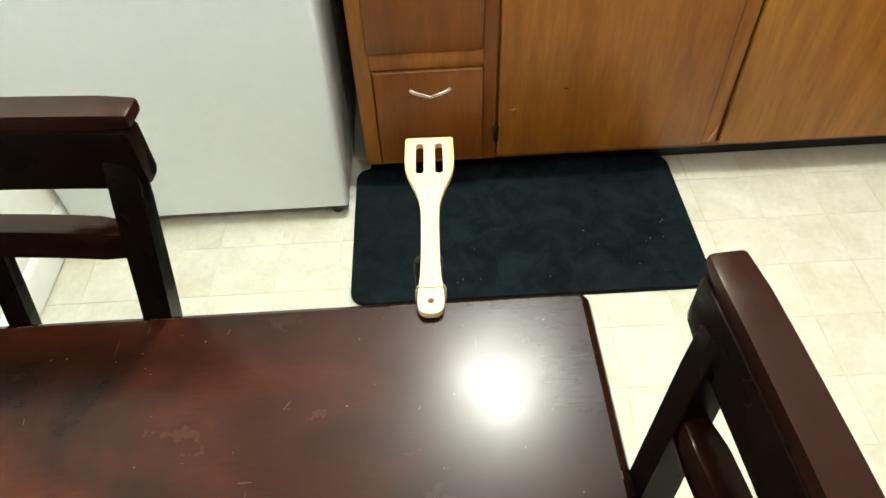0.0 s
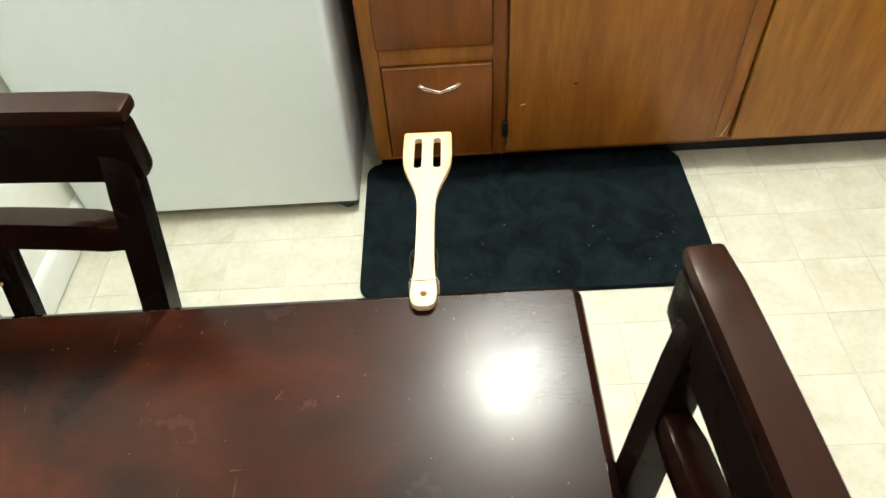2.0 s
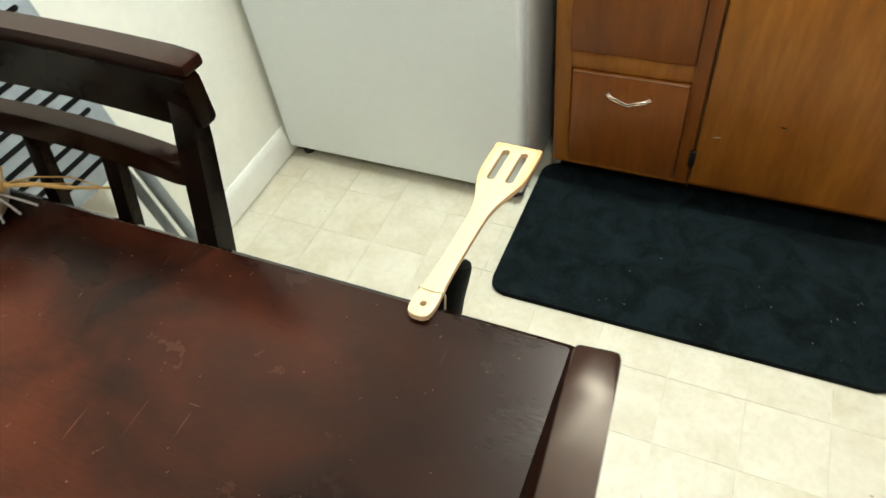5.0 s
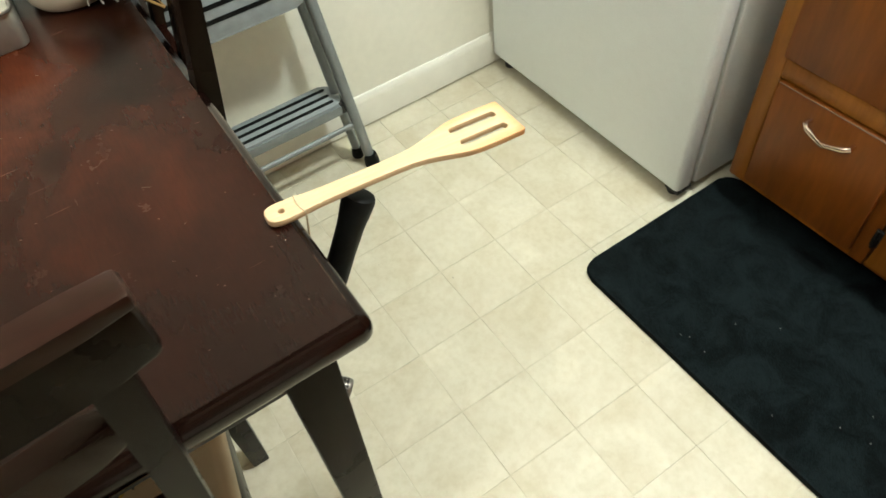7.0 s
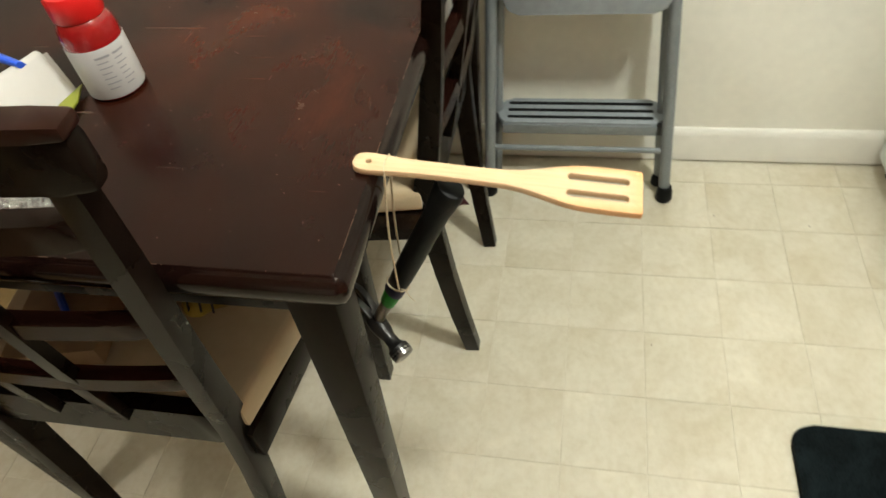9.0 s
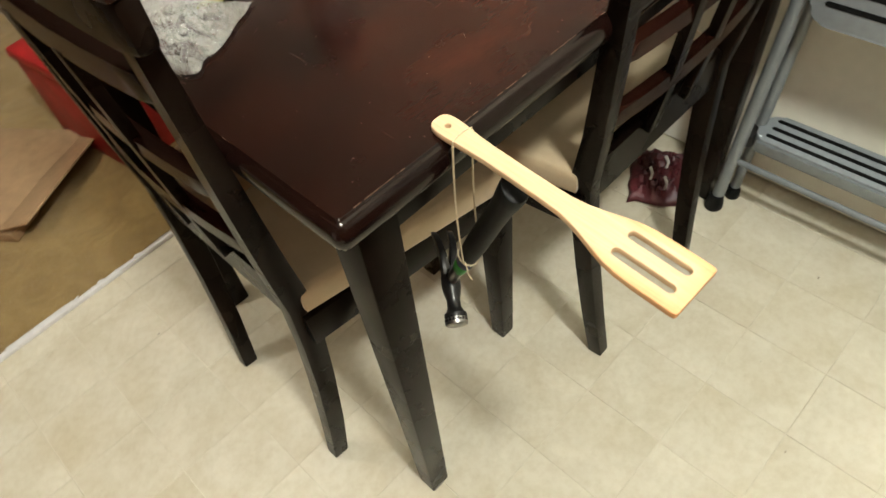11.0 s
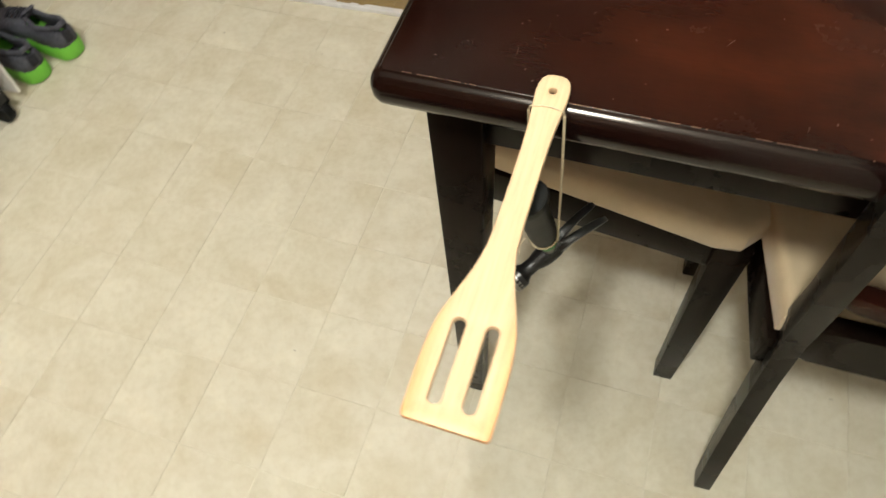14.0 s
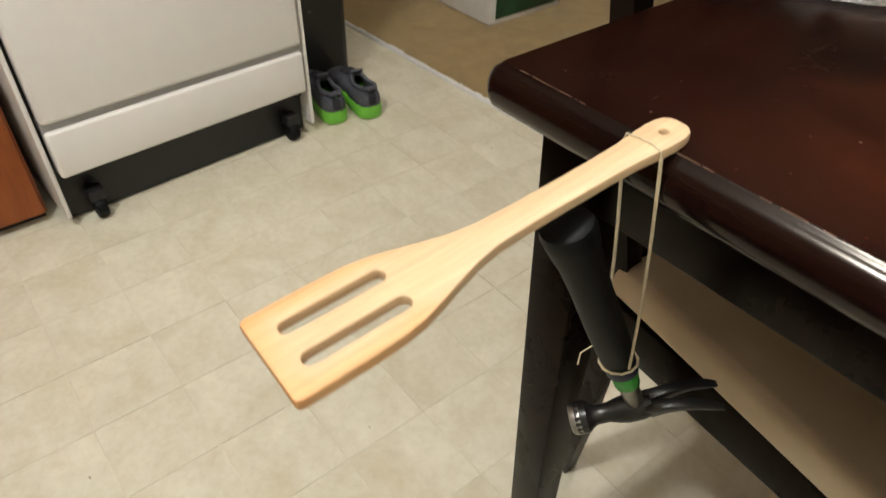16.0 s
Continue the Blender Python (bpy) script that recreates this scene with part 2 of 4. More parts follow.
def vinyl(name, base, joint=False):
    m, n, l, b = material(name, 0.3, 0.0, 0.0, spec=0.4)
    v = coords(n, l, space="World")
    info = n.new("ShaderNodeObjectInfo")
    add = n.new("ShaderNodeVectorMath")
    add.operation = "MULTIPLY_ADD"
    add.inputs[1].default_value, add.inputs[2].default_value = (7, 3, 5), (0, 0, 0)
    l.new(info.outputs["Random"], add.inputs[0])
    sh = n.new("ShaderNodeVectorMath")
    l.new(v, sh.inputs[0])
    l.new(add.outputs[0], sh.inputs[1])
    f = noise_tex(n, l, sh.outputs[0], 9.0, 6, 0.6, 0.5)
    f2 = noise_tex(n, l, sh.outputs[0], 70.0, 4, 0.6)
    c = ramp(n, l, f, (0.3, [k * q for k, q in zip(base, (0.87, 0.84, 0.77))]), (0.55, base), (0.75, [min(1, k * 1.1) for k in base]))
    c = mix(n, l, c, ramp(n, l, f2, (0.3, (0.92, 0.9, 0.86)), (0.6, (1, 1, 1))), 1.0, "MULTIPLY")
    c = mix(n, l, c, ramp(n, l, info.outputs["Random"], (0, (0.97, 0.965, 0.955)), (1, (1, 1, 1))), 1.0, "MULTIPLY")
    # small dark scuffs and crumbs
    vo = n.new("ShaderNodeTexVoronoi")
    vo.inputs["Scale"].default_value = 11
    l.new(coords(n, l, (1, 2.2, 1), "World", (0, 0, 0.7)), vo.inputs["Vector"])
    specks = ramp(n, l, vo.outputs["Distance"], (0.025, (0.75, 0.75, 0.75)), (0.05, (0, 0, 0)))
    keep = ramp(n, l, noise_tex(n, l, v, 5.0, 2), (0.55, (0, 0, 0)), (0.6, (1, 1, 1)))
    c = mix(n, l, c, (0.14, 0.1, 0.06), mix(n, l, specks, keep, 1.0, "MULTIPLY"))
    l.new(c, b.inputs["Base Color"])
    rr = n.new("ShaderNodeMapRange")
    rr.inputs[3].default_value, rr.inputs[4].default_value = 0.34, 0.5
    l.new(f, rr.inputs[0])
    l.new(rr.outputs[0], b.inputs["Roughness"])
    bump(n, l, b, f2, 0.12, 0.001)
    return m


VINYL = vinyl("cream_vinyl", (0.64, 0.6, 0.48))
JOINT = vinyl("vinyl_joint", (0.63, 0.59, 0.47))


def pile(name, dark, light, scale, sheen, low=0.35, high=0.7):
    m, n, l, b = material(name, 0.95, 0.0, 0.0, sheen, 0.1)
    v = coords(n, l, space="World")
    f = noise_tex(n, l, v, scale, 5, 0.7)
    f2 = noise_tex(n, l, v, 13.0, 6, 0.7, 0.8)
    k = n.new("ShaderNodeMath")
    k.operation = "MULTIPLY_ADD"
    k.inputs[1].default_value = 0.5
    l.new(f, k.inputs[0])
    h = n.new("ShaderNodeMath")
    h.operation = "MULTIPLY"
    h.inputs[1].default_value = 0.5
    l.new(f2, h.inputs[0])
    l.new(h.outputs[0], k.inputs[2])
    l.new(ramp(n, l, k.outputs[0], (low, dark), (high, light)), b.inputs["Base Color"])
    bump(n, l, b, f, 0.8, 0.004)
    return m


MAT = pile("black_plush", (0.0012, 0.0022, 0.0026), (0.009, 0.0145, 0.0165), 420, 0.0, 0.42, 0.58)
CARPET = pile("brown_carpet", (0.19, 0.12, 0.04), (0.4, 0.27, 0.1), 330, 0.2)


def clear_plastic():
    m = bpy.data.materials.new("clear_plastic_film")
    m.use_nodes = True
    n, l = m.node_tree.nodes, m.node_tree.links
    n.remove(n["Principled BSDF"])
    clear, gloss, both = n.new("ShaderNodeBsdfTransparent"), n.new("ShaderNodeBsdfGlossy"), n.new("ShaderNodeMixShader")
    clear.inputs[0].default_value = (0.985, 0.985, 0.98, 1)
    gloss.inputs["Roughness"].default_value = 0.06
    f = noise_tex(n, l, coords(n, l), 50, 5, 0.7, 1.0)
    bp = n.new("ShaderNodeBump")
    bp.inputs["Strength"].default_value, bp.inputs["Distance"].default_value = 1.0, 0.01
    l.new(f, bp.inputs["Height"])
    l.new(bp.outputs[0], gloss.inputs["Normal"])
    both.inputs[0].default_value = 0.36
    l.new(clear.outputs[0], both.inputs[1])
    l.new(gloss.outputs[0], both.inputs[2])
    l.new(both.outputs[0], n["Material Output"].inputs["Surface"])
    return m


FILM = clear_plastic()


def plate_print():
    m, n, l, b = material("printed_paper_plate", 0.4)
    v = coords(n, l)
    ln = n.new("ShaderNodeVectorMath")
    ln.operation = "LENGTH"
    l.new(v, ln.inputs[0])
    f = noise_tex(n, l, v, 34.0, 3, 0.6, 0.5)
    flowers = ramp(n, l, f, (0.44, (0.68, 0.03, 0.04)), (0.5, (0.75, 0.3, 0.22)), (0.54, (0.8, 0.72, 0.62)), (0.6, (0.3, 0.42, 0.05)))
    ring = ramp(n, l, ln.outputs["Value"], (0.084, (0, 0, 0)), (0.092, (1, 1, 1)))
    l.new(mix(n, l, (0.82, 0.8, 0.76), flowers, ring), b.inputs["Base Color"])
    return m


PLATE = plate_print()

# ---- shapes ----


def finish(name, bm, mat, smooth=35):
    bmesh.ops.recalc_face_normals(bm, faces=bm.faces)
    me = bpy.data.meshes.new(name)
    for f in bm.faces:
        f.smooth = True
    bm.to_mesh(me)
    bm.free()
    if smooth:
        me.set_sharp_from_angle(angle=radians(smooth))
    if mat:
        me.materials.append(mat)
    return me


def part(name, bm, mat, parent=None, label="", m=None):
    ob = new(name, finish(name, bm, mat))
    if parent:
        ob.parent = parent
    if m is not None:
        ob.matrix_basis = m
    return tagged(ob, label)


def thing(name, label, category, m=None, group="", kind=""):
    ob = new(name)
    ob.empty_display_size = 0.05
    if m is not None:
        ob.matrix_basis = m
    return tagged(ob, label, category, group, kind)


def box(x0, x1, y0, y1, z0, z1, bevel=0.0, seg=2, bm=None):
    bm = bm or bmesh.new()
    r = bmesh.ops.create_cube(bm, size=1, matrix=Matrix.Translation(((x0 + x1) / 2, (y0 + y1) / 2, (z0 + z1) / 2)) @ Matrix.Diagonal((x1 - x0, y1 - y0, z1 - z0, 1)))
    if bevel:
        es = {e for v in r["verts"] for e in v.link_edges}
        bmesh.ops.bevel(bm, geom=list(es), offset=bevel, segments=seg, affect="EDGES", profile=0.5)
    return bm


def prism(outline, z0, z1, bevel=0.0, seg=2):
    """An outline in x, y drawn up from z0 to z1."""
    bm = bmesh.new()
    low = [bm.verts.new((x, y, z0)) for x, y in outline]
    top = [bm.verts.new((x, y, z1)) for x, y in outline]
    k = len(outline)
    a, b = bm.faces.new(low[::-1]), bm.faces.new(top)
    for i in range(k):
        bm.faces.new((low[i], low[(i + 1) % k], top[(i + 1) % k], top[i]))
    if bevel:
        bmesh.ops.bevel(bm, geom=list(a.edges) + list(b.edges), offset=bevel, segments=seg, affect="EDGES", profile=0.5)
    return bm


def rounded(x0, x1, y0, y1, r, k=6):
    pts = []
    for cx, cy, a in ((x1 - r, y1 - r, 0), (x0 + r, y1 - r, 90), (x0 + r, y0 + r, 180), (x1 - r, y0 + r, 270)):
        for i in range(k + 1):
            t = radians(a + 90 * i / k)
            pts.append((cx + r * math.cos(t), cy + r * math.sin(t)))
    return pts


def sweep(points, radii, k=10, flat=1.0, bm=None, caps=True):
    """A tube along points; flat squashes it across."""
    bm = bm or bmesh.new()
    points = [Vector(p) for p in points]
    if not hasattr(radii, "__len__"):
        radii = [radii] * len(points)
    rings, side = [], None
    for i, p in enumerate(points):
        d = (points[min(i + 1, len(points) - 1)] - points[max(i - 1, 0)]).normalized()
        if side is None:
            side = d.orthogonal().normalized()
        side = (side - d * side.dot(d)).normalized()
        up = d.cross(side)
        rings.append([bm.verts.new(p + radii[i] * (math.cos(a) * side + flat * math.sin(a) * up)) for a in (2 * math.pi * j / k for j in range(k))])
    for r, s in zip(rings, rings[1:]):
        for j in range(k):
            bm.faces.new((r[j], r[(j + 1) % k], s[(j + 1) % k], s[j]))
    if caps:
        bm.faces.new(rings[0][::-1])
        bm.faces.new(rings[-1])
    return bm


def lathe(profile, k=28, bm=None, axis=None):
    bm = bm or bmesh.new()
    rings = []
    for r, z in profile:
        rings.append([bm.verts.new((r * math.cos(2 * math.pi * j / k), r * math.sin(2 * math.pi * j / k), z)) for j in range(k)])
    for a, b in zip(rings, rings[1:]):
        for j in range(k):
            bm.faces.new((a[j], a[(j + 1) % k], b[(j + 1) % k], b[j]))
    bm.faces.new(rings[0][::-1])
    bm.faces.new(rings[-1])
    if axis is not None:
        bmesh.ops.transform(bm, matrix=axis, verts=bm.verts)
    return bm


def bar(a, b, w, d, up=(0, 0, 1), bevel=0.003, w2=None, d2=None):
    """A straight squared bar from a to b, w across and d along 'up', tapering to w2, d2."""
    a, b = Vector(a), Vector(b)
    t = (b - a).normalized()
    u = Vector(up)
    u = (u - t * u.dot(t)).normalized()
    s = t.cross(u)
    bm = bmesh.new()
    q = []
    for p, ww, dd in ((a, w, d), (b, w2 or w, d2 or d)):
        q.append([bm.verts.new(p + s * (i * ww / 2) + u * (j * dd / 2)) for i, j in ((-1, -1), (1, -1), (1, 1), (-1, 1))])
    for j in range(4):
        bm.faces.new((q[0][j], q[0][(j + 1) % 4], q[1][(j + 1) % 4], q[1][j]))
    bm.faces.new(q[0][::-1])
    bm.faces.new(q[1])
    if bevel:
        bmesh.ops.bevel(bm, geom=list(bm.edges), offset=bevel, segments=2, affect="EDGES", profile=0.5)
    return bm


def ribbon_bar(points, w, d, bevel=0.003, side=(1, 0, 0)):
    """A squared bar through several points; w along 'side', d across it."""
    pts = [Vector(p) for p in points]
    bm = bmesh.new()
    rings = []
    for i, p in enumerate(pts):
        t = (pts[min(i + 1, len(pts) - 1)] - pts[max(i - 1, 0)]).normalized()
        s = Vector(side)
        s = (s - t * s.dot(t)).normalized()
        u = t.cross(s)
        ww = w[i] if hasattr(w, "__len__") else w
        dd = d[i] if hasattr(d, "__len__") else d
        rings.append([bm.verts.new(p + s * (a * ww / 2) + u * (b * dd / 2)) for a, b in ((-1, -1), (1, -1), (1, 1), (-1, 1))])
    for r, q in zip(rings, rings[1:]):
        for j in range(4):
            bm.faces.new((r[j], r[(j + 1) % 4], q[(j + 1) % 4], q[j]))
    ends = [bm.faces.new(rings[0][::-1]), bm.faces.new(rings[-1])]
    if bevel:
        long = [e for e in bm.edges if any(e.verts[0] in r and e.verts[1] in q and r.index(e.verts[0]) == q.index(e.verts[1]) or e.verts[1] in r and e.verts[0] in q and r.index(e.verts[1]) == q.index(e.verts[0]) for r, q in zip(rings, rings[1:]))]
        bmesh.ops.bevel(bm, geom=long + [e for f in ends for e in f.edges], offset=bevel, segments=2, affect="EDGES", profile=0.5)
    return bm


# ---- the room ----
WALL_X, FRIDGE_Y, CAB_Y, STRIP_Y = -1.05, 0.824, 0.914, -0.945
EAST, NORTH, SOUTH, FLOOR_END = 1.85, 1.58, -4.6, -1.01


def structure(name, bm, mat, label, category):
    return tagged(part(name, bm, mat), label, category, kind="structure")


structure("wall_west", box(WALL_X - 0.12, WALL_X, SOUTH, NORTH + 0.12, -0.02, 2.56), WALL, "cream painted plaster wall with light orange-peel texture", "wall")
# the next three walls are never in view; their dark brown limits bounce
structure("wall_north", box(WALL_X, EAST, NORTH, NORTH + 0.12, -0.02, 2.56), UNSEEN_WALL, "unseen wall behind the kitchen cabinets, dark brown to cut bounced light", "wall")
structure("wall_east", box(EAST, EAST + 0.12, SOUTH, NORTH + 0.12, -0.02, 2.56), UNSEEN_WALL, "unseen wall behind the dishwasher, dark brown to cut bounced light", "wall")
structure("wall_south", box(WALL_X - 0.12, EAST + 0.12, SOUTH - 0.12, SOUTH, -0.02, 2.56), UNSEEN_WALL, "unseen wall ending the carpeted room, dark brown to cut bounced light", "wall")
structure("ceiling", box(WALL_X - 0.12, EAST + 0.12, SOUTH - 0.12, NORTH + 0.12, 2.56, 2.64), CEILING, "plain white ceiling", "ceiling")
bb = bmesh.new()
prof = [(0, 0.006), (0.013, 0.006), (0.013, 0.075), (0.009, 0.088), (0.004, 0.094), (0, 0.095)]
ring0 = [bb.verts.new((WALL_X + x, SOUTH, z)) for x, z in prof]
ring1 = [bb.verts.new((WALL_X + x, NORTH, z)) for x, z in prof]
for i in range(len(prof)):
    j = (i + 1) % len(prof)
    bb.faces.new((ring0[i], ring0[j], ring1[j], ring1[i]))
structure("baseboard", bb, TRIM, "white painted baseboard along the cream wall", "baseboard")

floor = structure("floor", box(WALL_X - 0.1, EAST + 0.1, FLOOR_END, NORTH + 0.1, -0.05, -0.0012), JOINT, "cream mottled vinyl floor with a small square tile pattern", "floor")

# carpet with uneven pile, laid a little askew to the tiles


def strip_y(x):
    return STRIP_Y - 0.013 + 0.033 * x


cb = bmesh.new()
bmesh.ops.create_grid(cb, x_segments=150, y_segments=150, size=0.5)
for v in cb.verts:
    x, y = (v.co.x + 0.5) * (EAST - WALL_X) + WALL_X, 0.0
    y = strip_y(x) - (v.co.y + 0.5) * (strip_y(x) - SOUTH)
    v.co = (x, y, 0.012 + 0.005 * noise.noise((x * 40, y * 40, 0)) + 0.004 * noise.noise((x * 9, y * 9, 3)))
structure("carpet", cb, CARPET, "brown cut-pile carpet of the next room, worn and flattened", "carpet")
structure("threshold_strip", prism([(WALL_X, strip_y(WALL_X) - 0.009), (EAST, strip_y(EAST) - 0.009), (EAST, strip_y(EAST) + 0.009), (WALL_X, strip_y(WALL_X) + 0.009)], -0.001, 0.012, 0.004), METAL_STRIP, "pale metal strip between the vinyl floor and carpet", "threshold strip")

# ceiling lamp of the kitchen, and a small one by the carpet
cl = thing("ceiling_lamp", "round white ceiling lamp with an open dish, switched on", "ceiling lamp", pose(LAMP_XY[0], LAMP_XY[1], 2.56))
part("base_plate", lathe([(0.13, -0.03), (0.15, -0.025), (0.15, -0.004), (0.148, 0)]), TRIM, cl)
part("stem", sweep([(0, 0, -0.025), (0, 0, -0.08)], 0.008, 10), TRIM, cl)
part("shade", lathe([(0.012, -0.072), (0.06, -0.078), (0.13, -0.096), (0.16, -0.11), (0.16, -0.114), (0.128, -0.101), (0.06, -0.083), (0.012, -0.077)]), TRIM, cl, "shallow white metal dish over the bulb")
pl = thing("ceiling_lamp", "small white ceiling lamp by the edge of the carpet", "ceiling lamp", pose(0.35, -0.95, 2.56))
part("stem", sweep([(0, 0, 0), (0, 0, -0.035)], 0.008, 10), TRIM, pl)
part("shade", lathe([(0.012, -0.028), (0.06, -0.031), (0.1, -0.04), (0.12, -0.046), (0.12, -0.049), (0.1, -0.043), (0.06, -0.034), (0.012, -0.031)]), WHITE, pl)

# ---- refrigerator ----
fr = thing("refrigerator", "white textured refrigerator with its door closed, beside the cabinets", "refrigerator", pose(0, 0, 0))
FL, FR, FY = -1.034, -0.352, FRIDGE_Y
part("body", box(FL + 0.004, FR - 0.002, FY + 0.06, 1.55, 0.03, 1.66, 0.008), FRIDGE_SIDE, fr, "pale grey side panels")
part("door", box(FL, FR, FY, FY + 0.047, 0.036, 1.14, 0.012, 3), FRIDGE, fr)
part("freezer_door", box(FL, FR, FY, FY + 0.047, 1.152, 1.66, 0.012, 3), FRIDGE, fr)
part("gasket", box(FL + 0.014, FR - 0.014, FY + 0.047, FY + 0.061, 0.045, 1.65), GREY_LINE, fr)
# black strip standing in for the shade below the door
part("kick_grille", box(FL + 0.025, FR - 0.025, FY + 0.045, FY + 0.06, 0.012, 0.034, 0.003), BLACK, fr)
part("handle", sweep([(FL + 0.035, FY, 0.60), (FL + 0.033, FY - 0.033, 0.615), (FL + 0.033, FY - 0.037, 0.7), (FL + 0.033, FY - 0.037, 1.02), (FL + 0.033, FY - 0.033, 1.09), (FL + 0.035, FY, 1.105)], 0.012, 10, 0.8), FRIDGE, fr, "white moulded handle")
part("dent", lathe([(0.006, 0.0), (0.005, 0.0015), (0.002, 0.002)], 12, None, pose(-0.398, FY, 0.598, 90)), FRIDGE, fr)
for x in (FR - 0.035, FL + 0.035):
    part("foot", lathe([(0.014, 0), (0.016, 0.004), (0.016, 0.016), (0.008, 0.018), (0.008, 0.036)], 14, None, pose(x, FY + 0.036, 0)), BLACK, fr, "black screw foot")
part("hinge_cap", box(FR - 0.045, FR - 0.005, FY + 0.012, FY + 0.055, 0.02, 0.0355, 0.003), BLACK, fr)

# ---- base cabinets ----


def pull(parent, x, y, z):
    """A bent chrome pull with two posts, the grip sagging in a shallow V."""
    h = part("handle", sweep([(x - 0.044, y + 0.004, z), (x - 0.044, y - 0.014, z), (x - 0.036, y - 0.021, z - 0.002), (x - 0.002, y - 0.024, z - 0.013), (x + 0.002, y - 0.024, z - 0.013), (x + 0.036, y - 0.021, z - 0.002), (x + 0.044, y - 0.014, z), (x + 0.044, y + 0.004, z)], [0.006, 0.0055, 0.005, 0.0042, 0.0042, 0.005, 0.0055, 0.006], 10, 0.75), CHROME, parent, "copper-toned metal pull")
    return h


Y0 = CAB_Y
dc = thing("drawer_cabinet", "varnished wooden drawer base cabinet beside the refrigerator", "cabinet")
part("carcass", box(-0.305, 0.012, Y0 + 0.02, 1.55, 0.09, 0.88), CABINET, dc)
part("stile", box(-0.305, -0.268, Y0 + 0.004, Y0 + 0.021, 0.088, 0.88, 0.002), CABINET, dc)
part("stile", box(-0.018, 0.012, Y0 + 0.004, Y0 + 0.021, 0.088, 0.88, 0.002), CABINET_DARK, dc)
part("rail", box(-0.268, -0.018, Y0 + 0.004, Y0 + 0.021, 0.358, 0.4, 0.002), CABINET, dc)
part("rail", box(-0.268, -0.018, Y0 + 0.004, Y0 + 0.021, 0.68, 0.72, 0.002), CABINET, dc)
part("rail", box(-0.268, -0.018, Y0 + 0.004, Y0 + 0.021, 0.088, 0.1, 0.002), CABINET, dc)
d1 = part("drawer", box(-0.265, -0.019, Y0 - 0.003, Y0 + 0.018, 0.102, 0.3565, 0.0035), CABINET_DARK, dc)
# pale strip that paints the shine along the drawer's top edge
part("edge_wear", box(-0.262, -0.022, Y0 - 0.0045, Y0 - 0.001, 0.354, 0.3553, 0.0004, 1), WORN_AND_SHINE, d1, "pale line painting the shine on the top edge")
pull(d1, -0.138, Y0 - 0.003, 0.317)
d2 = part("drawer", box(-0.272, -0.019, Y0 - 0.003, Y0 + 0.018, 0.402, 0.678, 0.0035), CABINET_DARK, dc)
pull(d2, -0.133, Y0 - 0.003, 0.62)
d3 = part("drawer", box(-0.272, -0.019, Y0 - 0.003, Y0 + 0.018, 0.722, 0.86, 0.0035), CABINET_DARK, dc)
part("toe_kick", box(-0.305, 0.012, Y0 + 0.077, Y0 + 0.092, 0.0, 0.09), BLACK, dc)

wc = thing("door_cabinet", "varnished wooden base cabinet with closed plain doors", "cabinet")
part("carcass", box(0.014, 1.1, Y0 + 0.02, 1.55, 0.1, 0.88), CABINET, wc)
part("stile", box(0.528, 0.564, Y0 + 0.004, Y0 + 0.021, 0.1, 0.88, 0.002), CABINET, wc)
part("bottom_rail", box(0.014, 1.1, Y0 + 0.006, Y0 + 0.021, 0.088, 0.104, 0.002), CABINET_DARK, wc)
part("toe_kick", box(0.014, 1.1, Y0 + 0.077, Y0 + 0.092, 0.0, 0.1), BLACK, wc)
do1 = part("door", box(0.018, 0.526, Y0 - 0.001, Y0 + 0.018, 0.1, 0.86, 0.003), CABINET, wc)
hg = part("hinge", box(0.006, 0.02, Y0 - 0.004, Y0 + 0.002, 0.15, 0.19, 0.001), DARK_STEEL, do1, "dark tarnished butt hinge")
part("knuckle", sweep([(0.0125, Y0 - 0.005, 0.148), (0.0125, Y0 - 0.005, 0.192)], 0.0032, 8), DARK_STEEL, hg)
part("chip", prism([(0.0, 0), (0.008, 0), (0.016, 0.028), (0.017, 0.05), (0.012, 0.03)], 0, 0.0012), STRAW, do1, "pale chipped veneer", pose(0.54, Y0 + 0.0035, 0.105, 90))
part("knot", prism([(0, 0), (0.007, -0.003), (0.014, -0.001), (0.006, 0.002)], 0, 0.0006), DARK_STEEL, do1, "small dark dent", pose(0.165, Y0 - 0.0012, 0.29, 90))
part("scuff", prism([(0, 0), (0.01, 0.002), (0.016, 0.0045), (0.008, 0.0045)], 0, 0.0006), PAPER, do1, "pale scuff mark", pose(0.045, Y0 - 0.0012, 0.236, 90))
do2 = part("door", box(0.57, 1.08, Y0 - 0.004, Y0 + 0.018, 0.1, 0.86, 0.003), CABINET_PALE_SHEEN, wc, "honey-coloured door, paler with a reflected highlight in its colour")
tagged(part("worktop", box(-0.31, EAST, Y0 - 0.02, NORTH, 0.882, 0.92, 0.006), WHITE), "plain pale laminate worktop over the cabinets", "worktop")

ec = thing("corner_cabinet", "orange-brown varnished base cabinet beside the dishwasher", "cabinet")
part("carcass", box(1.136, EAST, 0.2, Y0, 0.02, 0.88), CABINET_ORANGE, ec)
part("door", box(1.117, 1.136, 0.206, 0.6, 0.026, 0.86, 0.003), CABINET_ORANGE, ec)
part("door", box(1.117, 1.136, 0.61, 0.88, 0.026, 0.86, 0.003), CABINET_ORANGE, ec)
part("toe_kick", box(1.15, 1.17, 0.205, Y0, 0.0, 0.02), BLACK, ec)

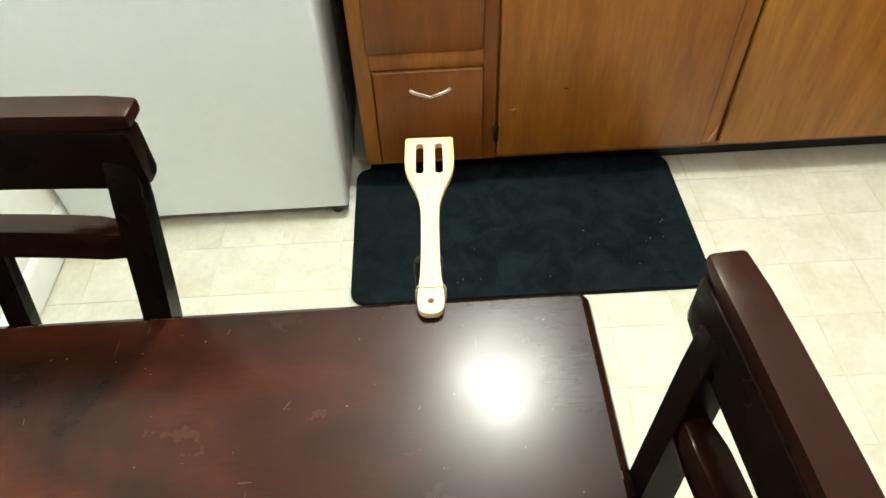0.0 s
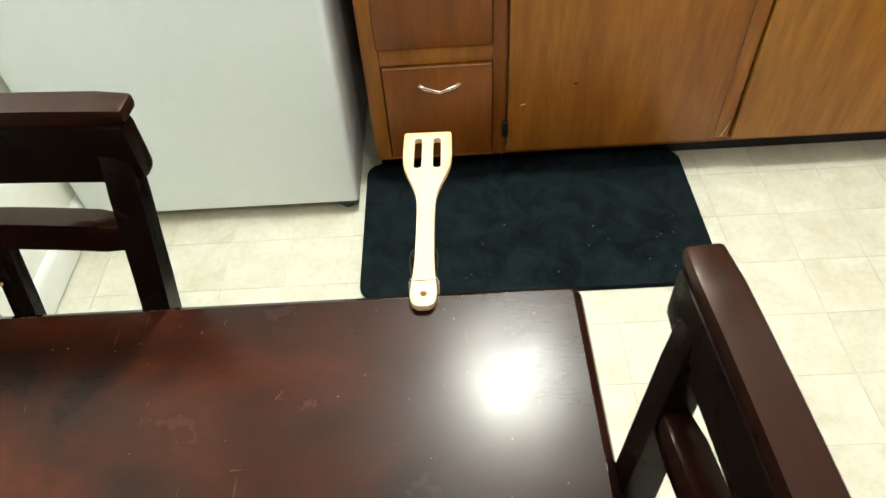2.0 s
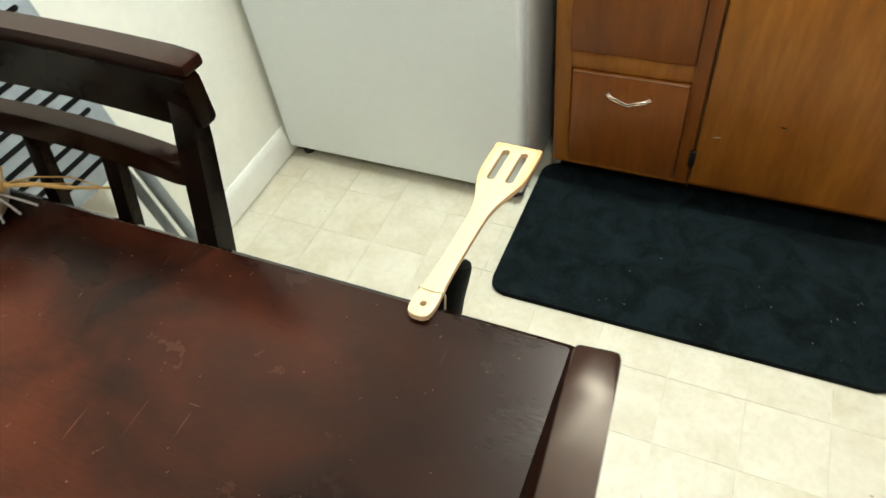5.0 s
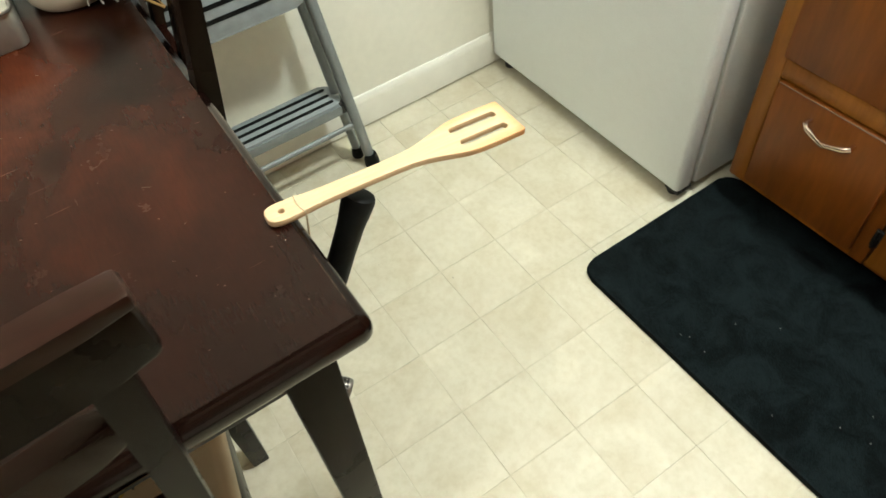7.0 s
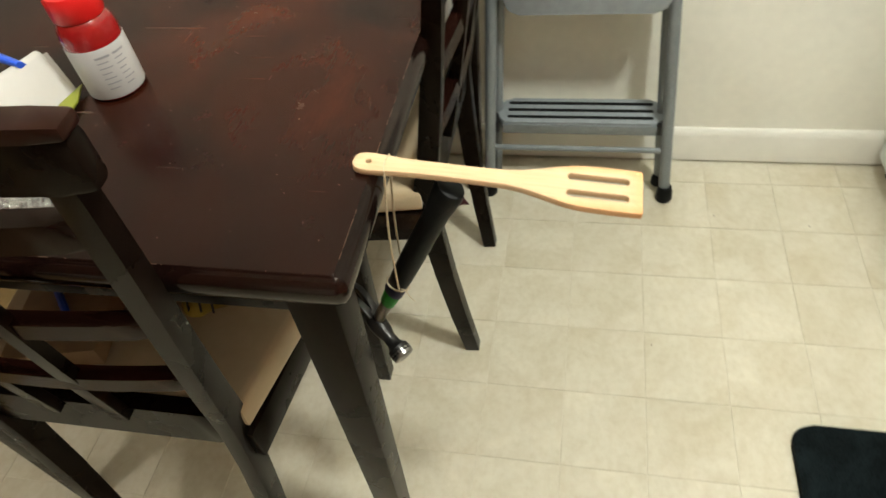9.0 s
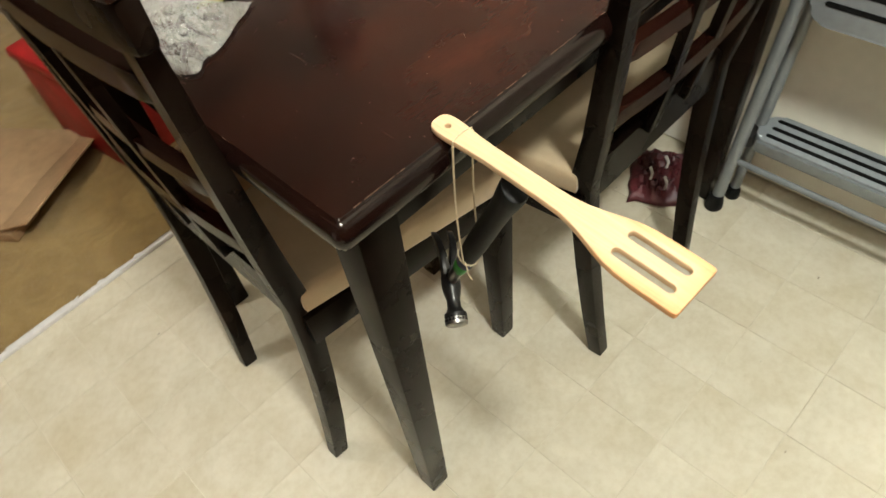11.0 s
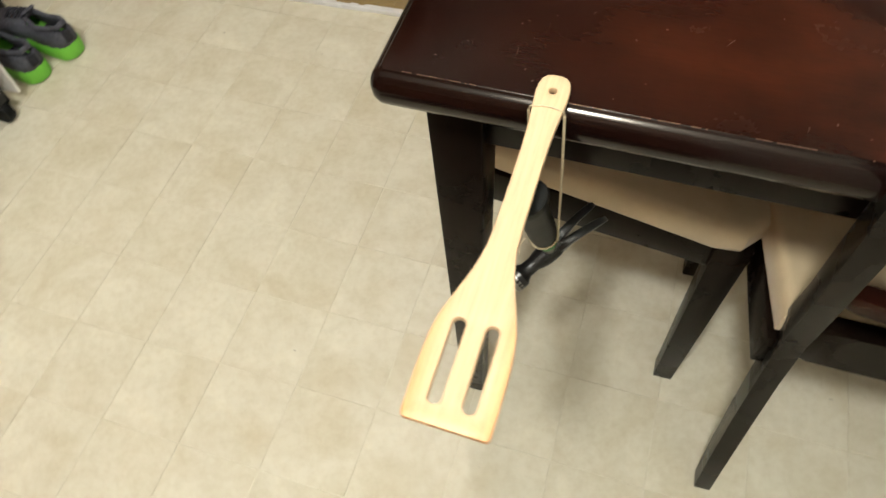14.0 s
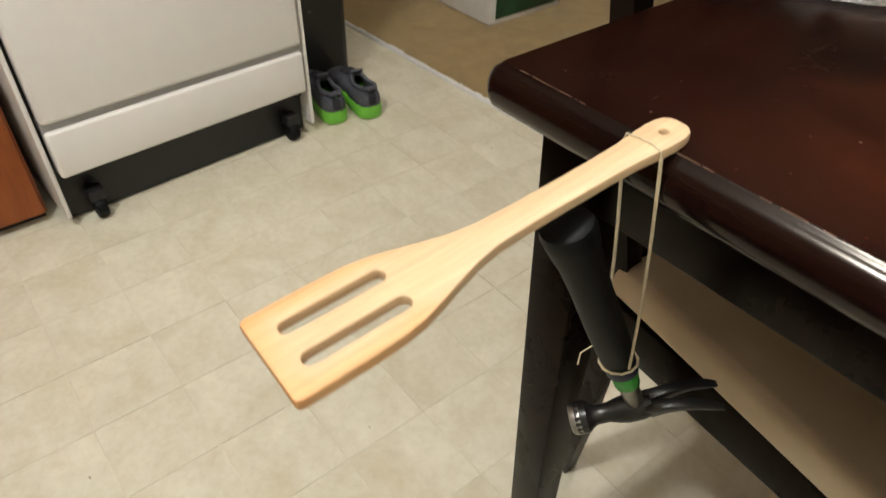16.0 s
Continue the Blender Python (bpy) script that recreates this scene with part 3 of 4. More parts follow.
# ---- portable dishwasher ----
dw = thing("dishwasher", "white portable dishwasher on castors with a black toe space", "dishwasher", pose(1.047, 0.158, 0, 0, 0, 3.5) @ Matrix.Translation((0, -0.15, 0)))
DX = 0.0
part("cabinet_side", box(DX + 0.012, DX + 0.62, 0.156, 0.166, 0.03, 0.9, 0.003), DISHWASHER, dw)
part("cabinet_side", box(DX + 0.012, DX + 0.62, -0.464, -0.454, 0.03, 0.9, 0.003), DISHWASHER, dw)
part("tub", box(DX + 0.045, DX + 0.62, -0.453, 0.155, 0.1, 0.9), BLACK, dw)
part("door", box(DX, DX + 0.04, -0.446, 0.148, 0.252, 0.76, 0.01, 3), DISHWASHER, dw)
part("control_panel", box(DX, DX + 0.045, -0.446, 0.148, 0.772, 0.9, 0.01, 3), BLACK, dw)
part("groove_trim", box(DX + 0.012, DX + 0.044, -0.446, 0.148, 0.232, 0.254), GREY_LINE, dw)
part("lower_panel", box(DX, DX + 0.04, -0.446, 0.148, 0.13, 0.236, 0.008, 3), DISHWASHER, dw)
part("toe_panel", box(DX + 0.05, DX + 0.065, -0.45, 0.15, 0.006, 0.13), BLACK, dw)
part("top", box(DX - 0.01, DX + 0.63, -0.47, 0.172, 0.9, 0.93, 0.008), WHITE, dw)
for y in (-0.4, 0.095):
    for x in (DX + 0.024, DX + 0.55):
        cs = part("castor", lathe([(0.010, -0.012), (0.024, -0.011), (0.026, -0.006), (0.026, 0.006), (0.024, 0.011), (0.010, 0.012)], 18, None, pose(x, y, 0.026, 90)), RUBBER, dw)
        part("fork", box(x - 0.017, x + 0.017, y - 0.018, y + 0.018, 0.048, 0.075, 0.004), BLACK, cs)

# ---- black bin and shoes ----
bn = thing("waste_bin", "tall black plastic waste bin behind the shoes", "bin", pose(1.47, -0.615, 0))
part("body", prism(rounded(-0.12, 0.12, -0.115, 0.13, 0.03), 0.0, 0.6, 0.006), BLACK, bn)
part("lid", prism(rounded(-0.126, 0.126, -0.12, 0.136, 0.032), 0.6, 0.66, 0.012), BLACK, bn)


def shoe(m):
    """A running shoe, its heel at the origin and its toe along x."""
    s = thing("running_shoe", "grey mesh running shoe with a neon green sole", "shoe", m, "pair of shoes")
    half = [(0.0, 0.008), (0.003, 0.018), (0.01, 0.027), (0.02, 0.033), (0.05, 0.037), (0.1, 0.034), (0.15, 0.039), (0.2, 0.046), (0.24, 0.043), (0.265, 0.028), (0.275, 0.01)]
    out = [(x, -w) for x, w in half] + [(x, w) for x, w in reversed(half)]
    bm = prism(out, 0.002, 0.032, 0.006)
    for v in bm.verts:
        if v.co.z > 0.02:
            v.co.z += 0.012 * max(0, 1 - v.co.x / 0.12) + 0.004 * max(0, (v.co.x - 0.2) / 0.07)
    part("sole", bm, SHOE_GREEN, s, "neon green foam sole")
    up = bmesh.new()
    rings = []
    stations = [(0.001, 0.010, 0.084), (0.005, 0.02, 0.091), (0.014, 0.029, 0.092), (0.035, 0.034, 0.088), (0.07, 0.034, 0.078), (0.11, 0.033, 0.086), (0.15, 0.037, 0.078), (0.2, 0.042, 0.06), (0.24, 0.038, 0.05), (0.264, 0.024, 0.042), (0.272, 0.008, 0.036)]
    for x, w, h in stations:
        ring = []
        for j in range(13):
            a = math.pi * j / 12
            ring.append(up.verts.new((x, w * math.cos(a), 0.03 + (h - 0.03) * math.sin(a) ** 0.6)))
        rings.append(ring)
    for i, (r, q) in enumerate(zip(rings, rings[1:])):
        for j in range(12):
            if i < 5 and 3 <= j <= 8:
                continue
            up.faces.new((r[j], r[j + 1], q[j + 1], q[j]))
    up.faces.new([v for v in rings[0][:4]] + [v for v in rings[0][9:]])
    u = part("upper", up, SHOE_GREY, s)
    u.modifiers.new("thickness", "SOLIDIFY").thickness = 0.006
    part("collar", sweep([(0.006, 0.012, 0.09), (0.002, 0, 0.094), (0.006, -0.012, 0.09), (0.035, -0.022, 0.085), (0.075, -0.022, 0.075), (0.108, -0.015, 0.085), (0.112, 0, 0.09), (0.108, 0.015, 0.085), (0.075, 0.022, 0.075), (0.035, 0.022, 0.085), (0.006, 0.012, 0.09)], 0.006, 8), SHOE_GREY, s, "padded grey collar")
    part("insole", prism([(0.012, -0.022), (0.11, -0.024), (0.11, 0.024), (0.012, 0.022)], 0.034, 0.04), SHOE_DARK, s)
    part("tongue", bar((0.125, 0, 0.078), (0.1, 0, 0.103), 0.008, 0.036, (0, 1, 0), 0.003), SHOE_GREY, s)
    part("heel_counter", box(-0.002, 0.01, -0.011, 0.011, 0.046, 0.076, 0.004), SHOE_DARK, s)
    for i in range(4):
        x = 0.125 + 0.018 * i
        z = 0.091 - 0.0052 * i
        part("lace", sweep([(x, -0.02, z - 0.006), (x + 0.004, 0, z), (x, 0.02, z - 0.006)], 0.0028, 6), SHOE_DARK, s)
    return s


shoe(pose(1.094, -0.522, 0, 0, 0, -12))
shoe(pose(1.062, -0.614, 0, 0, 0, -10))

# ---- floor mat ----
mb = prism(rounded(-0.342, 0.471, 0.542, 0.988, 0.035, 8), 0.0, 0.015, 0.006, 3)
mt = thing("floor_mat", "black plush rectangular kitchen mat with rounded corners", "mat")
part("plush_pad", mb, MAT, mt)
random.seed(4)
for i in range(16):
    x, y = random.uniform(-0.2, 0.45), random.uniform(0.57, 0.78)
    a = random.uniform(0, 360)
    part("lint", prism([(0, 0), (0.0028, 0.0003), (0.003, 0.001), (0.0004, 0.0009)], 0, 0.0006), LINT, mt, "", pose(x, y, 0.0152, 0, 0, a))

# ---- dining table ----
tb = thing("dining_table", "dark cherry dining table with a worn glossy top", "table")
LX, LY = -1.0, -0.77
top = bmesh.new()
prof = [(-0.0222, -0.003), (-0.0222, 0.0), (-0.0212, -0.0008), (-0.0205, -0.0018), (-0.019, -0.0028), (-0.016, -0.005), (-0.0135, -0.009), (-0.0122, -0.014), (-0.012, -0.019), (-0.0128, -0.025), (-0.0155, -0.0305), (-0.021, -0.0345), (-0.03, -0.0355), (-0.05, -0.0355)]
rings = []
for d, z in prof:
    rings.append([top.verts.new((x, y, 0.75 + z)) for x, y in rounded(LX - d, d, LY - d, d, max(0.024 + d, 0.003), 4)])
for a, b in zip(rings, rings[1:]):
    k = len(a)
    for j in range(k):
        top.faces.new((a[j], a[(j + 1) % k], b[(j + 1) % k], b[j]))
top.faces.new(rings[-1][::-1])
part("edge_moulding", top, EDGE_WOOD, tb, "glossy dark rounded edge")
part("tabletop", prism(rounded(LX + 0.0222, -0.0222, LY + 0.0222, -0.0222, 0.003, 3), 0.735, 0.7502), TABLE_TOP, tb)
random.seed(21)
for i in range(70):
    ln = random.uniform(0.001, 0.035) * random.random()
    along = -random.uniform(0.03, 0.9) if i % 3 else -random.uniform(0.03, 0.7)
    if i % 3:
        part("worn_spot", box(along - ln, along, -0.0221, -0.0218, 0.7498, 0.7504), WORN_AND_SHINE, tb)
    else:
        part("worn_spot", box(-0.0221, -0.0217, along - ln, along, 0.7498, 0.7504), WORN_AND_SHINE, tb)
for i in range(150):
    x, y, a = -random.uniform(0.03, 0.7), -random.uniform(0.03, 0.55), random.gauss(60, 35)
    ln = random.choice((0.0008, 0.001, 0.0012, 0.0015, 0.002, 0.003, 0.005, 0.009))
    w = 0.0002 if ln > 0.002 else random.uniform(0.0003, 0.0007)
    part("scratch", prism([(0, -w), (ln, -w * 0.4), (ln, w * 0.4), (0, w)], 0.0, 0.00025), SCRATCH, tb, "", pose(x, y, 0.7502, 0, 0, a))
for x0, x1, y0, y1 in ((LX + 0.09, -0.09, -0.075, -0.055), (LX + 0.09, -0.09, LY + 0.055, LY + 0.075), (-0.075, -0.055, LY + 0.09, -0.09), (LX + 0.055, LX + 0.075, LY + 0.09, -0.09)):
    part("apron", box(x0, x1, y0, y1, 0.65, 0.7144, 0.002), ESPRESSO, tb)


def table_leg(sx, sy):
    """Tapered leg: square head under the top, narrowing to the foot."""
    cx, cy = (-0.07 if sx > 0 else LX + 0.07), (-0.068 if sy > 0 else LY + 0.068)
    fx, fy = cx - 0.003 * sx, cy - 0.022 * sy
    part("leg", bar((fx, fy, 0.0), (cx, cy, 0.7144), 0.035, 0.035, (0, 1, 0), 0.003, 0.05, 0.05), ESPRESSO, tb)


for sx in (1, -1):
    for sy in (1, -1):
        table_leg(sx, sy)

# ---- chairs ----


def chair(m, label, rake, over, crown, skew):
    """Dining chair, facing -y; the rear feet stand on y = 0 and the top leans back by rake; its rail ends at crown and runs over the posts."""
    c = thing("dining_chair", label, "chair", m, "chairs round the table")

    def hw(z):
        return float(np.interp(z, (0, 0.45, 0.75, 0.925), (0.139, 0.173, 0.212, 0.232)))

    def yb(z):
        # rear legs sweep back at the foot and at the top
        if z < 0.45:
            return -0.034 * math.sin(z / 0.45 * math.pi / 2)
        return -0.034 + (rake + 0.034) * ((z - 0.45) / 0.48) ** 0.85

    for s in (-1, 1):
        zs = [0, 0.12, 0.25, 0.36, 0.45, 0.55, 0.66, 0.77, 0.86, 0.9]
        part("rear_leg", ribbon_bar([(s * hw(z), yb(z), z) for z in zs], [0.024] * len(zs), [0.028, 0.03, 0.033, 0.035, 0.036, 0.031, 0.027, 0.023, 0.02, 0.018], 0.0025), ESPRESSO, c)

    def cross(name, z, h, d, over, bow, mat, label="", parent=None):
        w = hw(z) + over
        pts = []
        for i in range(19):
            u = -1 + i / 9
            pts.append((u * w, yb(z) + bow * (1 - u * u), z))
        bm = ribbon_bar(pts, h, d, min(h, d) * 0.3, (0, 0, 1))
        return part(name, bm, mat, parent or c, label)

    top = cross("top_rail", (crown + 0.863) / 2, crown - 0.887, 0.022, over, 0.011, ESPRESSO)
    # thin cap coloured as the lamplit top of the rail
    cross("worn_cap", crown - 0.006, 0.012, 0.0235, over - 0.0005, 0.011, CAP_WOOD, "reddish rail top with lamplight put into its colour", top)
    cross("back_rail", 0.823, 0.03, 0.02, -0.008, 0.016, RAIL_WOOD)
    cross("back_rail", 0.685, 0.022, 0.018, -0.008, 0.014, RAIL_WOOD)
    cross("back_rail", 0.575, 0.022, 0.018, -0.008, 0.014, RAIL_WOOD)
    cross("seat_rail", 0.445, 0.066, 0.022, -0.008, 0.0, ESPRESSO)
    for s in (-1, 1):
        pts = [(s * (0.046 + 0.01 * (z - 0.47) / 0.34) + skew * (z - 0.47) / 0.34, yb(z) + 0.012 + 0.008 * (z - 0.46) / 0.35, z) for z in (0.468, 0.55, 0.64, 0.73, 0.812)]
        part("slat", ribbon_bar(pts, 0.02, 0.014, 0.002), ESPRESSO, c)
    # seat, wider at the front
    seat = prism([(-0.19, -0.036), (0.19, -0.036), (0.243, -0.34), (0.24, -0.37), (0.215, -0.392), (-0.215, -0.392), (-0.24, -0.37), (-0.243, -0.34)], 0.43, 0.474, 0.014, 3)
    for v in seat.verts:
        if v.co.z > 0.455:
            v.co.z += 0.010 * (1 - (v.co.x / 0.25) ** 2) * (1 - ((v.co.y + 0.2) / 0.2) ** 2)
    part("seat", seat, SEAT, c, "beige upholstered seat pad")
    for s in (-1, 1):
        part("side_rail", bar((s * 0.182, -0.03, 0.401), (s * 0.216, -0.36, 0.401), 0.02, 0.056, (0, 0, 1), 0.002), ESPRESSO, c)
        part("front_leg", bar((s * 0.198, -0.378, 0.0), (s * 0.212, -0.366, 0.43), 0.03, 0.03, (0, 1, 0), 0.0025, 0.042, 0.042), ESPRESSO, c)
    part("front_rail", box(-0.195, 0.195, -0.38, -0.36, 0.368, 0.43, 0.002), ESPRESSO, c)
    for s in (-1, 1):
        part("corner_block", lathe([(0.014, 0), (0.016, 0.003), (0.014, 0.012)], 12, None, pose(s * 0.18, -0.35, 0.35)), BLACK, c, "black screw foot of the seat pad")
    return c


chair(pose(-0.595, -0.03, 0), "dark espresso wooden dining chair at the long table edge", 0.05, 0.018, 0.938, 0.03)
chair(pose(0.004, -0.394, 0, 0, 0, -90), "dark espresso wooden dining chair loaded with bags, at the table end", 0.012, 0.03, 0.932, 0.0)

# ---- spatula, hammer and string ----


def outline_mesh(outer, holes, z0, z1, bevel=0.0):
    bm = bmesh.new()
    edges = []
    for loop in [outer] + holes:
        vs = [bm.verts.new((x, y, z0)) for x, y in loop]
        edges += [bm.edges.new((vs[i], vs[(i + 1) % len(vs)])) for i in range(len(vs))]
    bmesh.ops.triangle_fill(bm, use_beauty=True, use_dissolve=False, edges=edges)
    ext = bmesh.ops.extrude_face_region(bm, geom=list(bm.faces))
    for v in (g for g in ext["geom"] if isinstance(g, bmesh.types.BMVert)):
        v.co.z = z1
    bmesh.ops.recalc_face_normals(bm, faces=bm.faces)
    if bevel:
        rim = [e for e in bm.edges if len(e.link_faces) == 2 and e.calc_face_angle(0) > 1.0]
        rim = [e for e in rim if abs(e.verts[0].co.z - e.verts[1].co.z) < 1e-6]
        bmesh.ops.bevel(bm, geom=rim, offset=bevel, segments=2, affect="EDGES", profile=0.5)
    return bm


def slot(cx, y0, y1, r, k=8):
    pts = [(cx + r * math.cos(math.pi * i / k), y1 - r + r * math.sin(math.pi * i / k)) for i in range(k + 1)]
    return pts + [(cx - r * math.cos(math.pi * i / k), y0 + r - r * math.sin(math.pi * i / k)) for i in range(k + 1)]


half = [(-0.0148, 0.0035), (-0.0135, 0.0072), (-0.0105, 0.0102), (-0.005, 0.0118), (0.002, 0.0122), (0.012, 0.0116), (0.03, 0.0098), (0.05, 0.0091), (0.08, 0.0089), (0.11, 0.0091), (0.13, 0.0098), (0.145, 0.0124), (0.158, 0.0162), (0.172, 0.021), (0.185, 0.0248), (0.197, 0.0266), (0.212, 0.0273), (0.23, 0.0273), (0.2465, 0.0271), (0.249, 0.0263), (0.25, 0.0248)]
half = [(a * 0.968, b * 0.965) for a, b in half]
outer = [(w, s) for s, w in half] + [(-w, s) for s, w in reversed(half)]
circle = [(0.0028 * math.cos(2 * math.pi * i / 14), 0.0028 * math.sin(2 * math.pi * i / 14)) for i in range(14)]
sp = tagged(part("spatula", outline_mesh(outer, [slot(-0.0102, 0.1775, 0.2305, 0.0041), slot(0.0102, 0.1775, 0.2305, 0.0041), circle], -0.0068, 0.0, 0.0011), BAMBOO), "pale bamboo slotted spatula balanced over the table edge", "spatula")
sp.matrix_basis = pose(-0.15, -0.0235, 0.7574, -5.1, 0, -1.3)

HE, HD = Vector((-0.151, 0.049, 0.728)), Vector((-0.046, -0.441, -0.897)).normalized()
HF = Vector((0.604, 0.731, -0.346))
HF = (HF - HD * HF.dot(HD)).normalized()
HS = HD.cross(HF)
# local frame of the hammer: z up the handle, x towards the striking face
HM = Matrix((HF, -HS, -HD)).transposed().to_4x4()
HM.translation = HE + HD * 0.272
hm = thing("hammer", "claw hammer with a black and green grip, hanging from string", "hammer", HM)


def oval(profile, flat, k=18):
    bm = lathe(profile, k)
    for v in bm.verts:
        v.co.y *= flat
    return bm


part("grip", oval([(0.010, 0.090), (0.0118, 0.094), (0.0128, 0.11), (0.0134, 0.14), (0.0132, 0.17), (0.0128, 0.20), (0.0134, 0.235), (0.0154, 0.256), (0.016, 0.266), (0.0148, 0.2715), (0.0115, 0.273)], 0.82), RUBBER, hm, "black rubber grip")
part("band", oval([(0.0105, 0.076), (0.0122, 0.078), (0.0126, 0.088), (0.011, 0.0935)], 0.8), BLUE_RUBBER, hm, "dark blue grip ring")
part("sleeve", oval([(0.0085, 0.05), (0.0098, 0.052), (0.0108, 0.076), (0.0095, 0.078)], 0.8), GREEN_RUBBER, hm, "bright green sleeve")
part("neck", oval([(0.0072, 0.004), (0.0078, 0.02), (0.008, 0.05), (0.006, 0.054)], 0.75), STEEL, hm, "bare steel neck")
part("head", sweep([(-0.014, 0, 0.002), (-0.004, 0, 0.0), (0.008, 0, 0.0), (0.016, 0, 0), (0.024, 0, 0), (0.034, 0, 0), (0.038, 0, 0), (0.041, 0, 0), (0.05, 0, 0), (0.053, 0, 0), (0.054, 0, 0)], [0.009, 0.0115, 0.0118, 0.0105, 0.0082, 0.0085, 0.0105, 0.0135, 0.014, 0.013, 0.0118], 16), DARK_STEEL, hm)
part("striking_face", lathe([(0.0116, 0), (0.0132, 0.0012), (0.0138, 0.004), (0.0138, 0.009), (0.0134, 0.0095)], 20, None, pose(0.0556, 0, 0, 0, -90, 0)), STEEL, hm, "bright worn striking face")
for s in (-1, 1):
    part("claw", ribbon_bar([(-0.008, s * 0.004, 0.001), (-0.022, s * 0.0055, 0.004), (-0.034, s * 0.007, 0.005), (-0.047, s * 0.0085, 0.002), (-0.059, s * 0.0095, -0.005), (-0.067, s * 0.0105, -0.012)], [0.011, 0.009, 0.0085, 0.008, 0.0075, 0.006], [0.017, 0.0135, 0.0105, 0.008, 0.005, 0.002], 0.0012, (0, 1, 0)), DARK_STEEL, hm)

st = thing("string_loop", "cream string tied round the spatula and hammer grip", "string")
SM = sp.matrix_basis
tie = HE + HD * 0.17
loop = [SM @ Vector(p) for p in ((-0.0125, 0.0165, -0.004), (-0.0117, 0.0165, 0.0004), (-0.004, 0.015, 0.0006), (0.004, 0.015, 0.0006), (0.0117, 0.017, 0.0004), (0.0125, 0.0175, -0.004))]
part("wrap", sweep(loop, 0.0006, 6), STRING, st)
for s, p in ((-1, loop[0]), (1, loop[-1])):
    q = tie + Vector((s * 0.0125, 0.002, 0))
    pts = [p.lerp(q, i / 8) + Vector((0, -0.003 * math.sin(math.pi * i / 8), 0)) for i in range(9)]
    part("strand", sweep(pts, 0.0011, 6), STRING, st)
ring = []
for i in range(13):
    a = math.pi * 2 * i / 12
    ring.append(HM @ Vector((0.0135 * math.cos(a), 0.0112 * math.sin(a), 0.096 + 0.004 * math.cos(a))))
part("turn", sweep(ring, 0.0011, 6), STRING, st)
part("loose_end", sweep([tie + Vector(v) for v in ((0.012, 0.004, 0.0), (0.016, 0.01, 0.004), (0.02, 0.016, -0.003), (0.018, 0.019, -0.012))], 0.0006, 6), STRING, st)

# ---- step stool ----
ld = thing("step_stool", "grey folding step stool with ribbed treads, against the wall", "step stool")


def rail_at(z, side):
    k = z / 0.5
    return (-0.904 - 0.056 * k, 0.355 - 0.035 * k, z) if side else (-0.904 - 0.056 * k, -0.052 + 0.025 * k, z)


for side in (1, 0):
    fr_rail = part("front_rail", sweep([rail_at(z, side) for z in (0.015, 0.3, 0.7, 1.05)], 0.0125, 14), LADDER, ld)
    part("rubber_foot", lathe([(0.017, 0), (0.019, 0.004), (0.018, 0.022), (0.0145, 0.038)], 16, None, Matrix.Translation(Vector(rail_at(0, side)))), RUBBER, fr_rail)
    f = Vector(rail_at(0, side)) + Vector((-0.052, -0.012 if side else 0.014, 0))
    t = Vector(rail_at(0.95, side)) + Vector((-0.02, -0.012 if side else 0.012, 0))
    rr = part("rear_rail", sweep([f + Vector((0, 0, 0.014)), t], 0.0105, 12), LADDER, ld)
    part("rubber_foot", lathe([(0.014, 0), (0.016, 0.004), (0.015, 0.02), (0.012, 0.03)], 14, None, Matrix.Translation(f)), RUBBER, rr)


def tread(parent, name, length, depth, ribs, m):
    """A ribbed plastic tread lying in x (depth) and y (length), its top at z = 0."""
    t = part(name, prism(rounded(-depth / 2, depth / 2, -length / 2, length / 2, min(0.03, depth * 0.42), 6), -0.028, 0.0, 0.005), TREAD, parent, "", m)
    for i in range(ribs):
        x = depth * ((i + 0.5) / ribs - 0.5) * 0.86
        part("grip_strip", prism(rounded(x - 0.0042, x + 0.0042, -length / 2 + 0.022, length / 2 - 0.022, 0.004, 3), -0.002, 0.0012), RUBBER, t, "black anti-slip strip")
    return t


tread(ld, "tread", 0.362, 0.082, 3, pose(-0.968, 0.153, 0.2, 0, 3, 0))
part("tread_front", box(-0.93, -0.923, -0.015, 0.32, 0.168, 0.192, 0.002), LADDER, ld, "pale grey metal tread front")
for y in (-0.03, 0.33):
    part("tread_bracket", box(-0.97, -0.926, y - 0.012, y + 0.008, 0.165, 0.196, 0.005), BLACK, ld)
part("cross_bar", sweep([(-0.92, -0.04, 0.13), (-0.92, 0.345, 0.13)], 0.0065, 10), LADDER, ld)
tread(ld, "platform", 0.315, 0.34, 11, pose(-0.945, 0.156, 0.628, 0, 82, 0))

# ---- things on the table ----
bt = thing("pill_bottle", "dark red plastic bottle with a white label and red lid", "bottle", pose(-0.27, -0.345, 0.75, 0, 0, 20))
part("body", lathe([(0.025, 0), (0.029, 0.002), (0.0305, 0.006), (0.0305, 0.07), (0.029, 0.079), (0.025, 0.087), (0.022, 0.09)], 32), DARK_RED, bt)
lab = part("label", lathe([(0.0307, 0.004), (0.0311, 0.005), (0.0311, 0.06), (0.0307, 0.061)], 32), LABEL, bt, "white printed paper label")
for i in range(7):
    for a0, a1 in ((5, 34), (40, 66), (100, 130)):
        zz = 0.052 - i * 0.006
        bm = bmesh.new()
        w = 0.0007 if i else 0.0012
        cols = [[bm.verts.new((0.0314 * math.cos(radians(a)), 0.0314 * math.sin(radians(a)), zz + d)) for d in (-w, w)] for a in np.linspace(a0, a1 - (i * 7) % 11, 6)]
        for p, q in zip(cols, cols[1:]):
            bm.faces.new((p[0], q[0], q[1], p[1]))
        part("print_line", bm, INK, lab)
